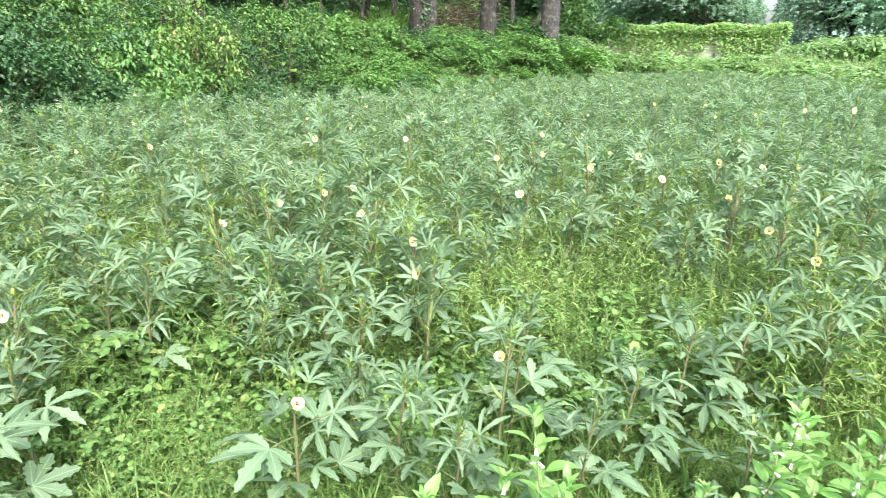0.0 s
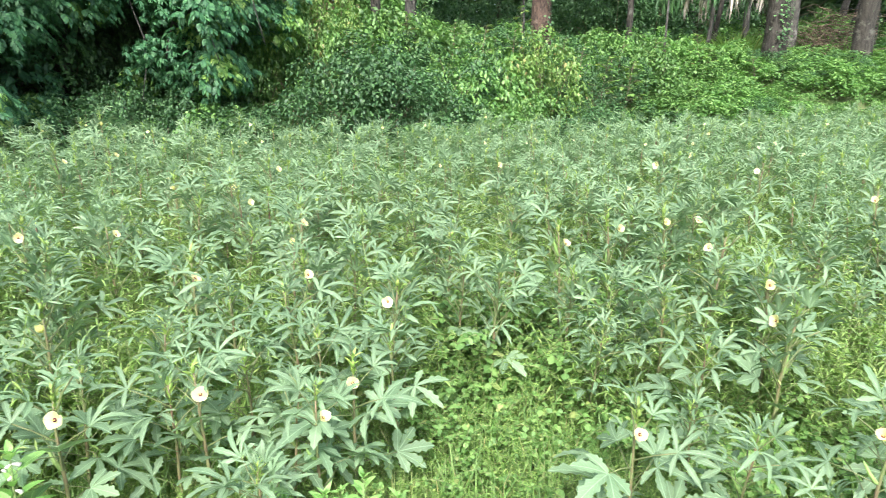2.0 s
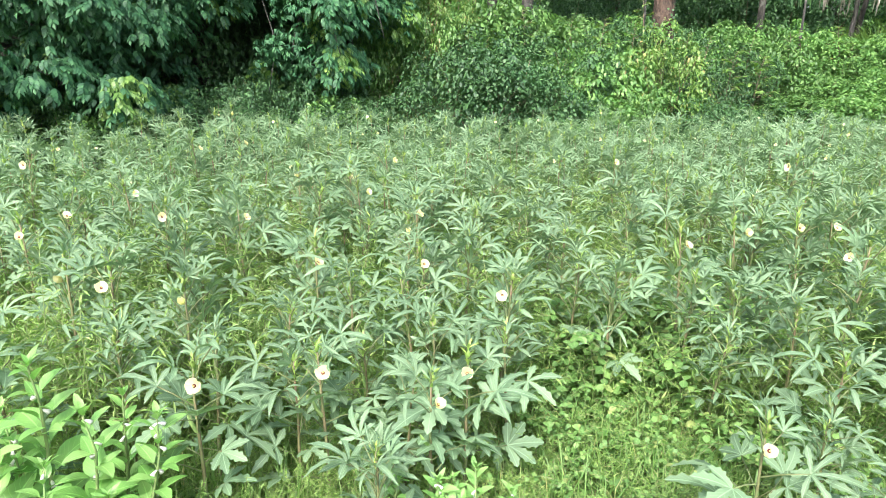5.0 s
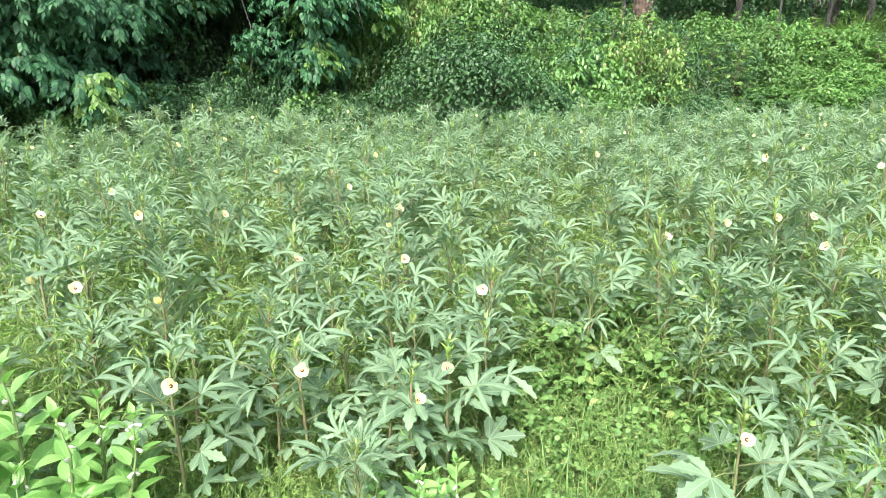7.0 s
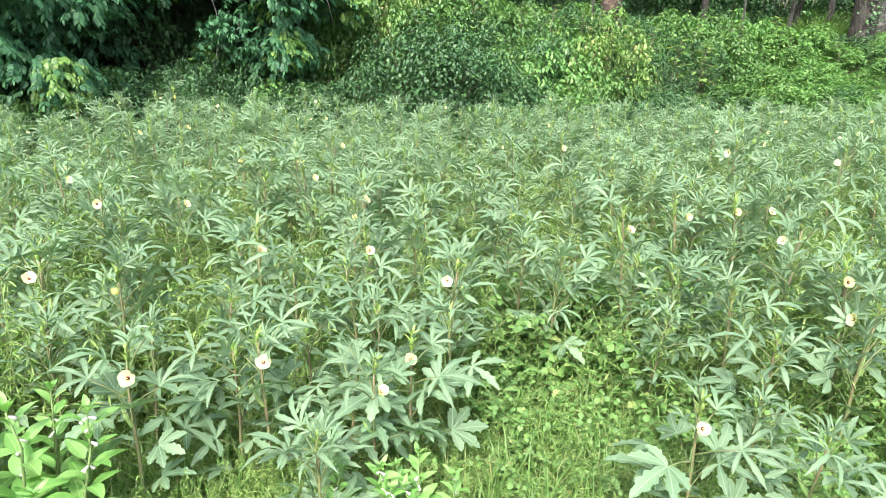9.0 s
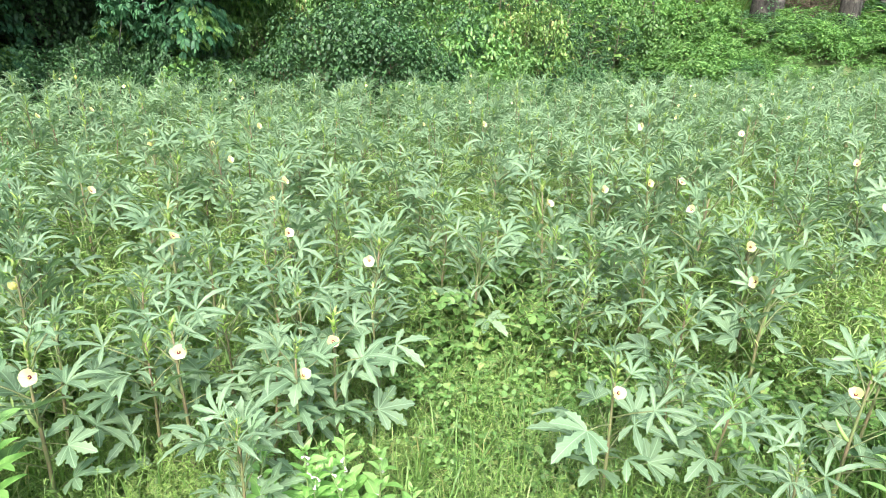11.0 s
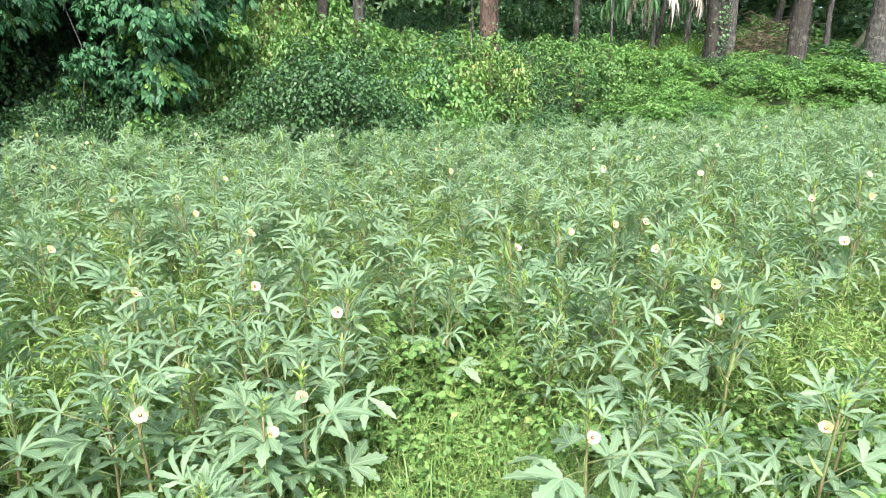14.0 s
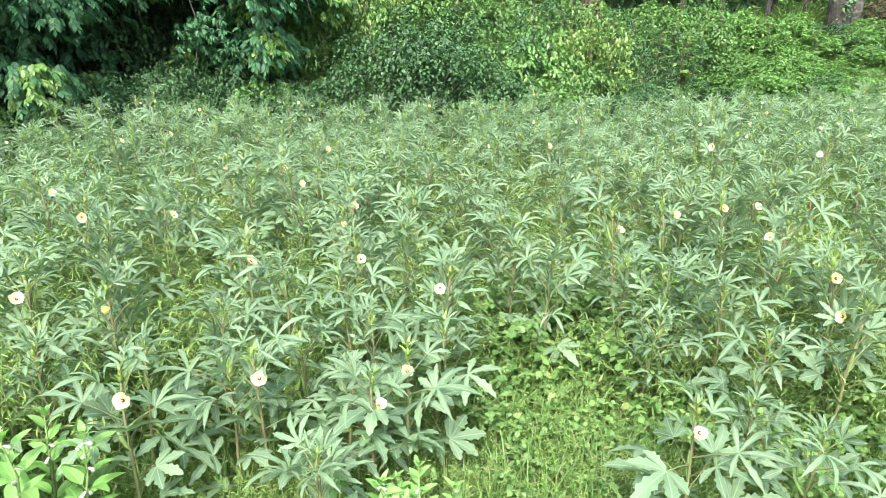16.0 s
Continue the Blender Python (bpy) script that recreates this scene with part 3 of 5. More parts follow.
def plant_crop():
    r = random.Random(11)
    plain = [okra_plant(s, False) for s in range(9)]
    bloom = [okra_plant(s + 40, True) for s in range(7)]
    broad_plain = [okra_plant(s + 140, False, True) for s in range(4)]
    broad_bloom = [okra_plant(s + 160, True, True) for s in range(4)]
    fresh = set(plain + bloom + broad_plain + broad_bloom)

    def put(ob, m):
        if ob in fresh:
            fresh.discard(ob)
            ob.matrix_basis = m
            return ob
        return again(ob, m)

    taken = []
    for k, (x, y) in enumerate(BLOOMS_NEAR + BLOOMS_FAR):
        d = math.hypot(x, y)
        h = float(crop_height(d))
        face = math.degrees(math.atan2(-0.1 - y, -0.15 - x)) + r.uniform(-45, 45)
        s = (h - float(land(x, y))) / BLOOM_AT.z
        wide = min(s, 0.95 if d < 3 else 0.98)
        m = pose(x, y, 0, 0, 0, face) @ Matrix.Diagonal((wide, wide, s, 1))
        off = m.to_3x3() @ Vector((BLOOM_AT.x, 0, 0))
        m.translation = Vector((x - off.x, y - off.y, float(land(x, y))))
        put(broad_bloom[k % 4] if d < 2.65 else bloom[k % 7], m)
        taken.append((m.translation.x, m.translation.y))
    for k, (x, y) in enumerate(LEAFY_NEAR):
        s = float(crop_height(math.hypot(x, y))) / TALL * r.uniform(0.9, 1.02)
        put(broad_plain[k % 4] if math.hypot(x, y) < 2.8 else plain[k % 9], pose(x, y, float(land(x, y)), 0, 0, r.uniform(0, 360)) @ Matrix.Scale(s, 4))
        taken.append((x, y))
    cells = []
    for j in range(-5, 78):
        for i in range(-68, 68):
            x, y = i * 0.36 + r.uniform(-0.14, 0.14), j * 0.36 + r.uniform(-0.14, 0.14)
            d, az = polar(x, y)
            if 1.75 < d < edge_at(az) + r.uniform(-0.25, 0.15) and -42 < az < 78 and y > 0.3:
                if free_of_lane(x, y) and r.random() < (0.9 if az > 52 else 0.55 if d < 3.2 else 0.76 if d < 6 else 0.93):
                    if all((x - a) ** 2 + (y - c) ** 2 > 0.26 ** 2 for a, c in taken):
                        cells.append((d, x, y))
    cells.sort()
    things = 160 - len(taken)
    for k, (d, x, y) in enumerate(cells[:things]):
        s = float(crop_height(d)) / TALL * r.uniform(0.80, 1.04)
        put(r.choice(broad_plain if d < 3.1 and k % 2 else plain), pose(x, y, float(land(x, y)), r.uniform(-4, 4), r.uniform(-4, 4), r.uniform(0, 360)) @ Matrix.Diagonal((min(s, 0.98), min(s, 0.98), s, 1)))
    # the rest of the crop, too many to count
    baked = []
    for s in range(8):
        line, leaves = okra_plan(s + 80, far=True)
        b = Build()
        b.add(*tube(line[::2] + [line[-1]], [0.009, 0.008, 0.006, 0.004], 3), slot=1)
        for kind, i, m in leaves:
            v, f, u, sl = FAR_LEAVES[kind][i].arrays()
            keep = sl == 0
            b.add(turned(v, m), f[keep], u)
        v, f, u, sl = bud_build(line[-1], random.Random(s)).arrays()
        b.add(v, f, u, 2)
        baked.append(b.arrays())
    big = Build()
    pv, pf, pu, pm = petal_build(0.3, 9).arrays()
    for d, x, y in cells[things:]:
        v, f, u, sl = baked[r.randrange(8)]
        s = float(crop_height(d)) / TALL * r.uniform(0.77, 1.0)
        m = pose(x, y, float(land(x, y)), r.uniform(-5, 5), r.uniform(-5, 5), r.uniform(0, 360)) @ Matrix.Diagonal((min(s, 1.0), min(s, 1.0), s, 1))
        big.v.append(turned(v, m)), big.f.append(f + big.n), big.u.append(u), big.m.append(sl)
        big.n += len(v)
        if r.random() < 0.12:
            q = m @ pose(0.05, 0, TALL - 0.01, 0, r.uniform(40, 75), 0)
            face = math.degrees(math.atan2(-y, -x)) + r.uniform(-60, 60)
            q = Matrix.Translation(q.translation) @ pose(0, 0, 0, 0, r.uniform(35, 75), face) @ Matrix.Scale(r.uniform(0.45, 0.62), 4)
            big.add(turned(pv, q), pf, pu, 3)
    ob = new("okra_crop", big.mesh("okra_crop", OKRA_LEAF, OKRA_STALK, OKRA_BUD, PETAL))
    tagged(ob, "dense far rows of grey-green okra plants with cream flowers", "okra crop", kind="stuff")
    return cells


plant_crop()


# ---------------------------------------------------------------- sesame plants
def sesame_plant(seed, tall):
    r = random.Random(seed)
    ob = thing("sesame_plant", "bright green sesame plant with small pale pink flowers", "sesame plant", "sesame plants beside the crop")
    line = [Vector((0.02 * math.sin(k * 1.3 + seed), 0.02 * math.cos(k + seed), -0.03 + (tall + 0.03) * k / 5)) for k in range(6)]
    b = Build()
    b.add(*tube(line, [0.008, 0.007, 0.006, 0.005, 0.004, 0.0025], 5))
    part("stem", b.mesh("stem", SHOOT), ob)
    turn, n = r.uniform(0, 360), 14
    for k in range(n):
        t = 0.12 + 0.86 * k / (n - 1)
        p = line[min(4, int(t * 5))].lerp(line[min(5, int(t * 5) + 1)], t * 5 - int(t * 5))
        turn += 90 + r.uniform(-15, 15)
        big = 1.0 - 0.62 * t
        for side in (0, 180):
            m = pose(*p, r.uniform(-15, 15), r.uniform(-35, 0) - 25 * t, turn + side) @ Matrix.Scale(r.uniform(0.8, 1.1) * (0.30 + 0.90 * big), 4)
            part("leaf", SESAME_LEAF_MESH[min(2, int(3.2 * big * r.uniform(0.6, 1.1)))], ob, m=m)
        if t > 0.45:
            for side in (90, 270):
                if r.random() < 0.22:
                    part("flower", SESAME_FLOWER, ob, "pale pink bell flower", pose(*p, 0, r.uniform(0, 45), turn + side) @ Matrix.Scale(0.75, 4))
    for k in range(7):
        part("leaf", SESAME_LEAF_MESH[0], ob, m=pose(*line[5], 0, r.uniform(-80, -35), k * 137) @ Matrix.Scale(r.uniform(0.25, 0.42), 4))
    return ob


def sesame_leaf(i):
    b = Build()
    b.add(*tube([(0, 0, 0), (0.03, 0, 0.008)], [0.002, 0.0016], 4), slot=1)
    v, f, u = blade(0.098 + 0.018 * i, 0.018 + 0.010 * i, 6, 0.35, 0.35, 0.15, 0.38, 0.04)
    b.add(v + np.array((0.028, 0, 0.008)), f, u)
    return b.mesh("sesame_leaf", SESAME_LEAF, SHOOT)


def sesame_flower():
    b = Build()
    b.add(*tube([(0, 0, 0), (0.008, 0, -0.001), (0.022, 0, -0.005), (0.030, 0, -0.010)], [0.003, 0.005, 0.0075, 0.011], 7))
    return b.mesh("sesame_flower", SESAME_BLOOM)


SESAME_LEAF_MESH = [sesame_leaf(i) for i in range(3)]
SESAME_FLOWER = sesame_flower()


def plant_sesame():
    r = random.Random(5)
    kinds = [sesame_plant(s, 0.6) for s in range(4)]
    spots = [(-2.31, 0.66, 0.75), (-2.23, 0.50, 0.72), (-1.98, 0.76, 0.62), (-2.10, 0.64, 0.66), (-2.45, 0.42, 0.7), (-1.16, 1.40, 0.46), (-1.26, 1.30, 0.46), (-1.05, 1.36, 0.42), (-1.34, 1.24, 0.42), (-0.93, 1.36, 0.36),
             (-1.20, 1.22, 0.40), (-0.96, 1.25, 0.3), (0.30, 1.43, 0.60), (0.26, 1.60, 0.63), (0.0, 1.28, 0.62), (0.13, 1.46, 0.56), (1.23, 1.92, 0.55), (1.26, 1.67, 0.55), (0.97, 1.69, 0.52),
             (1.02, 1.53, 0.52), (0.68, 1.50, 0.5), (1.42, 1.80, 0.58), (0.82, 1.42, 0.48), (-2.0, 0.50, 0.55), (-2.2, 0.78, 0.6), (-2.35, 0.55, 0.62), (-1.9, 0.62, 0.5), (-1.12, 1.30, 0.40), (-1.3, 1.42, 0.36), (0.2, 1.32, 0.5), (1.12, 1.80, 0.55), (1.36, 1.62, 0.52)]
    for k, (x, y, h) in enumerate(spots):
        m = pose(x, y, float(land(x, y)), r.uniform(-5, 5), r.uniform(-5, 5), r.uniform(0, 360)) @ Matrix.Scale(h * 0.93 / 0.6, 4)
        if k < 4:
            kinds[k].matrix_basis = m
        else:
            again(kinds[k % 4], m)


plant_sesame()


# ---------------------------------------------------------------- leafy shoots, used by weeds, shrubs and creepers
def shoots(seed, count, length, arch, leaf, gap, base_r, up=(35, 80), start=0.15, side_shoots=2, fine=1.0):
    """Arching shoots from a common base with leaves in pairs. Returns wood and leaf meshes to be."""
    r = random.Random(seed)
    wood, rots, poss = Build(), [], []

    def shoot(p0, az, el, ln, thick, first):
        pts, p, e = [p0], p0.copy(), el
        n = 3
        for k in range(n):
            e -= arch / n * r.uniform(0.6, 1.4)
            a = az + radians(r.uniform(-10, 10))
            p = p + Vector((math.cos(a) * math.cos(radians(e)), math.sin(a) * math.cos(radians(e)), math.sin(radians(e)))) * ln / n
            pts.append(p)
        wood.add(*tube(pts, [fine * thick * (1 - 0.25 * k) for k in range(n + 1)], 3))
        steps = max(2, int(ln / gap))
        for j in range(steps):
            t = first + (1 - first) * (j + 0.5) / steps
            q = pts[min(n - 1, int(t * n))].lerp(pts[min(n, int(t * n) + 1)], t * n - int(t * n))
            for sgn in (1, -1):
                rots.append((az + sgn * r.uniform(0.6, 1.7) + (j % 2) * 1.2, radians(r.uniform(-35, 35)), radians(r.uniform(-35, 35)), leaf * r.uniform(0.65, 1.2) * (1.1 - 0.4 * t)))
                poss.append(q)
        return pts

    for c in range(count):
        az = 2 * math.pi * (c + r.random()) / count
        base = Vector((base_r * r.random() * math.cos(az), base_r * r.random() * math.sin(az), -0.03))
        ln = length * r.uniform(0.6, 1.1)
        pts = shoot(base, az, r.uniform(*up), ln, 0.004 + 0.006 * length, start)
        for s in range(side_shoots):
            q = pts[1 + s % 2].lerp(pts[2 + s % 2], r.random())
            shoot(q, az + r.uniform(-1.3, 1.3), r.uniform(0, 60), ln * r.uniform(0.3, 0.55), 0.003 + 0.003 * length, 0.1)
    a = np.array(rots)
    rot, pos = mats_of(np.array([tuple(p) for p in poss]), a[:, 0], a[:, 1], a[:, 2], a[:, 3])
    return wood, rot, pos


ROUND = blade(1.0, 0.42, 3, 0.2, 0.2, 0.1, 0.42, 0, 0.3)
LEAF = (np.array([(0, 0, 0), (0.33, -0.29, 0.07), (0.33, 0.29, 0.07), (0.7, -0.22, 0.04), (0.7, 0.22, 0.04), (1, 0, -0.08)], float),
        np.array([(0, 1, 2), (1, 3, 4), (1, 4, 2), (3, 5, 4)]), np.array([(0.5, 0), (0, 0.3), (1, 0.3), (0, 0.7), (1, 0.7), (0.5, 1)], float))
TINY = (np.array([(0, 0, 0), (0.5, -0.2, 0.05), (1, 0, -0.15), (0.5, 0.2, 0.05)], float), np.array([(0, 1, 2), (0, 2, 3)]), np.array([(0.5, 0), (0, 0.5), (0.5, 1), (1, 0.5)], float))


def foliage(wood, rot, pos, tmpl, leaf_material, wood_material, name):
    b = Build()
    strew(b, tmpl, rot, pos)
    return wood.mesh("stems", wood_material), b.mesh(name, leaf_material)


def leafy_thing(name, label, category, group, meshes):
    ob = thing(name, label, category, group)
    tagged(part("branching_stem", meshes[0], ob), kind="stuff")
    tagged(part("foliage", meshes[1], ob), kind="stuff")
    return ob


# low weeds on the edges of the grassy gaps: place and height
LANE_WEEDS = [(-0.98, 1.95, 0.24), (-1.22, 2.25, 0.28), (-0.78, 2.05, 0.26), (-0.88, 1.72, 0.18), (-0.70, 2.45, 0.30), (-1.05, 2.50, 0.30), (-1.42, 2.55, 0.34), (-0.52, 2.62, 0.30), (-0.30, 2.95, 0.35),
              (-0.62, 2.85, 0.33), (-0.05, 2.45, 0.28), (0.28, 2.75, 0.32), (0.62, 2.55, 0.30), (-0.35, 2.15, 0.22), (-0.55, 1.90, 0.18), (-1.30, 1.95, 0.24), (-1.75, 2.60, 0.34), (0.35, 3.25, 0.38)]


def plant_weeds():
    r = random.Random(21)
    round_weed = [leafy_thing("broadleaf_weed", "low broad-leaved green weed with rounded leaves", "weed", "weeds between the crop",
                              foliage(*shoots(s, 19, 0.36, 40, 0.031, 0.024, 0.08, (35, 88), 0.1, 2), ROUND, ROUND_WEED, SHOOT, "foliage")) for s in range(3)]
    spots = [(-1.25, 2.86, 0.50), (-1.08, 2.92, 0.44), (-1.40, 2.94, 0.46), (-0.89, 3.73, 0.5), (-1.01, 3.3, 0.45), (-0.75, 3.55, 0.5), (0.86, 3.20, 0.45), (0.88, 2.95, 0.5), (0.95, 2.75, 0.35),
             (-1.15, 3.45, 0.45), (-0.62, 3.85, 0.5), (1.5, 3.1, 0.3), (-0.35, 2.6, 0.25), (-2.1, 1.9, 0.3), (-3.0, 1.8, 0.35), (0.5, 2.8, 0.3), (-1.7, 3.6, 0.45), (-2.6, 3.4, 0.45), (0.1, 4.3, 0.45)] + LANE_WEEDS
    for k, (x, y, h) in enumerate(spots):
        m = pose(x, y, float(land(x, y)), 0, 0, r.uniform(0, 360)) @ Matrix.Scale(h * 1.2 / 0.36, 4)
        if k < 3:
            round_weed[k].matrix_basis = m
        else:
            again(round_weed[k % 3], m)
    # fine feathery weeds under the crop, beyond counting
    b = Build()
    kinds = []
    for s in range(5):
        wood, rot, pos = shoots(s + 300, 5, 0.42, 14, 0.036, 0.030, 0.05, (66, 88), 0.25, 1, 0.45)
        k = Build()
        strew(k, (TINY[0] * (1.15, 0.55, 1.0), TINY[1], TINY[2]), rot, pos)
        v, f, u, m = wood.arrays()
        k.add(v[:], f, u, 1)
        kinds.append(k.arrays())
    g = np.random.default_rng(4)
    n = 0
    while n < 3300:
        d, az = 1.5 + 6.5 * g.random() ** 1.1, g.uniform(-40, 76)
        x, y = -d * math.sin(radians(az)), d * math.cos(radians(az))
        n += 1
        if math.sin(2.3 * x + 1.1) * math.sin(1.9 * y + 0.4) < g.uniform(-1.0, 0.3) and d < 6:
            continue
        if not free_of_lane(x, y) and g.random() < 0.4:
            continue
        if any((x - a) ** 2 + (y - c) ** 2 < 0.05 for a, c, h in spots[:11]):
            continue
        v, f, u, sl = kinds[g.integers(5)]
        sc = g.uniform(0.7, 1.25) * (0.7 if d < 2.8 else 1.3)
        m = pose(x, y, float(land(x, y)), g.uniform(-6, 6), g.uniform(-6, 6), g.uniform(0, 360)) @ Matrix.Diagonal((sc * 0.9, sc * 0.9, sc * (1.0 if d < 2.8 else g.uniform(1.0, 1.5)), 1))
        b.v.append(turned(v, m)), b.f.append(f + b.n), b.u.append(u), b.m.append(sl)
        b.n += len(v)
    ob = new("fine_weeds", b.mesh("fine_weeds", WEED_LEAF, SHOOT))
    tagged(ob, "feathery yellow-green weeds growing between the crop", "weeds", kind="stuff")


plant_weeds()


def sow_grass():
    g = np.random.default_rng(9)
    tmpl = strip(1.0, 0.014, 3, 0.55, 0.9)
    short = strip(1.0, 0.027, 3, 0.95, 0.7)

    def sow(n, near, far, size, power, up=(10, 70)):
        d, az = near + (far - near) * g.random(n) ** power, np.radians(g.uniform(-42, 78, n))
        x, y = -d * np.sin(az), d * np.cos(az)
        tuft = np.stack([np.sin(x * 37.0) * 0.04, np.cos(y * 41.0) * 0.04], -1)
        pos = np.stack([x + tuft[:, 0], y + tuft[:, 1], land(x, y) - 0.01], -1)
        return mats_of(pos, g.uniform(0, 2 * np.pi, n), np.radians(g.uniform(*up, n)), g.uniform(-0.5, 0.5, n), size * g.uniform(0.5, 1.3, n))

    b = Build()
    strew(b, short, *sow(90000, 0.9, 4.6, 0.115, 0.62, (0, 62)))
    strew(b, tmpl, *sow(30000, 0.9, 4.6, 0.20, 0.62, (20, 75)))
    strew(b, tmpl, *sow(40000, 4.0, 12.0, 0.36, 0.62))
    strew(b, strip(1.0, 0.012, 3, 0.8, 0.7), *sow(26000, 2.6, 6.8, 0.24, 0.8, (15, 70)))
    # a belt of tall pale grass where the crop ends on the open side
    n = 20000
    az, t = np.radians(g.uniform(-44, -25, n)), g.random(n)
    d = edge_at(np.degrees(az)) + 0.2 + 4.0 * t
    x, y = -d * np.sin(az), d * np.cos(az)
    strew(b, tmpl, *mats_of(np.stack([x, y, land(x, y) - 0.01], -1), g.uniform(0, 6.28, n), np.radians(g.uniform(35, 80, n)), g.uniform(-0.5, 0.5, n), g.uniform(0.3, 0.62, n)), slot=1)
    ob = new("grass", b.mesh("grass", GRASS, PALE_GRASS))
    tagged(ob, "fine bright green grass covering the soil between plants", "grass", kind="stuff")


sow_grass()


# ---------------------------------------------------------------- shrubs on the bank
def dome(seed, n, leaf, tall, lumps=17):
    """Leaves over the lumpy outside of a bush about one metre in radius, laid like shingles with their faces to the light."""
    g = np.random.default_rng(seed + 900)
    a, e = g.uniform(0, 2 * np.pi, lumps), np.arcsin(g.uniform(0.05, 0.98, lumps))
    c = np.stack([np.cos(a) * np.cos(e) * 0.78, np.sin(a) * np.cos(e) * 0.78, np.sin(e) * tall * 0.74 + 0.06], -1)
    rad = g.uniform(0.12, 0.30, lumps)
    k = g.integers(0, lumps, n)
    d = g.normal(0, 1, (n, 3)) + (0, 0, 0.75)
    d /= np.linalg.norm(d, axis=1)[:, None]
    pos = c[k] + d * (rad[k] * g.uniform(0.35, 1.12, n) ** 0.4)[:, None]
    pos[:, 2] = np.maximum(pos[:, 2], 0.02 + 0.1 * g.random(n))
    out = np.arctan2(d[:, 1], d[:, 0]) + g.normal(0, 0.6, n)
    return mats_of(pos, out, g.uniform(-0.95, 0.2, n), g.normal(0, 0.45, n), leaf * g.uniform(0.6, 1.2, n))


def shrub_kind(name, label, seed, n, tall, leaf, material, stems=7):
    w, rot, pos = shoots(seed, stems, 0.95 * tall, 20, leaf, 0.07, 0.2, (40, 88), 0.35, 1)
    b = Build()
    strew(b, LEAF, rot, pos)
    strew(b, LEAF, *dome(seed, n, leaf, tall))
    return leafy_thing(name, label, "shrub", "shrubs along the wood's edge", (w.mesh("stems", TWIG), b.mesh("foliage", material)))


def sapling(seed, az, rad, tall, material, leaf):
    """A young tree that stands clear of the scrub: a thin stem with tiers of spreading leaves."""
    r, g = random.Random(seed), np.random.default_rng(seed)
    ob = thing("sapling", "slender young tree with light green leaves above the scrub", "sapling", "saplings on the bank")
    ob.matrix_basis = Matrix.Translation(at(az, rad))
    line = [Vector((0.05 * math.sin(k + seed), 0.05 * math.cos(1.7 * k + seed), -0.05 + (tall + 0.05) * k / 5)) for k in range(6)]
    wood, b = Build(), Build()
    wood.add(*tube(line, [0.014, 0.012, 0.010, 0.008, 0.006, 0.003], 5))
    for k in range(20):
        t = 0.12 + 0.88 * k / 19
        p = line[min(4, int(t * 5))].lerp(line[min(5, int(t * 5) + 1)], t * 5 - int(t * 5))
        a, ln = k * 2.4 + r.uniform(-0.4, 0.4), 0.38 * (1.15 - t) + 0.06
        tip = p + Vector((math.cos(a) * ln, math.sin(a) * ln, ln * r.uniform(0.1, 0.5)))
        wood.add(*tube([p, p.lerp(tip, 0.5) + Vector((0, 0, 0.03)), tip], [0.005, 0.004, 0.002], 3))
        n = 9
        q = np.array([tuple(p.lerp(tip, 0.3 + 0.7 * j / (n - 1))) for j in range(n)])
        strew(b, LEAF, *mats_of(q, a + np.where(np.arange(n) % 2, 1.0, -1.0) * g.uniform(0.4, 1.2, n), g.uniform(-0.5, 0.25, n), g.normal(0, 0.25, n), leaf * g.uniform(0.7, 1.2, n)))
    tagged(part("branching_stem", wood.mesh("stems", TWIG), ob), kind="stuff")
    tagged(part("foliage", b.mesh("foliage", material), ob), kind="stuff")


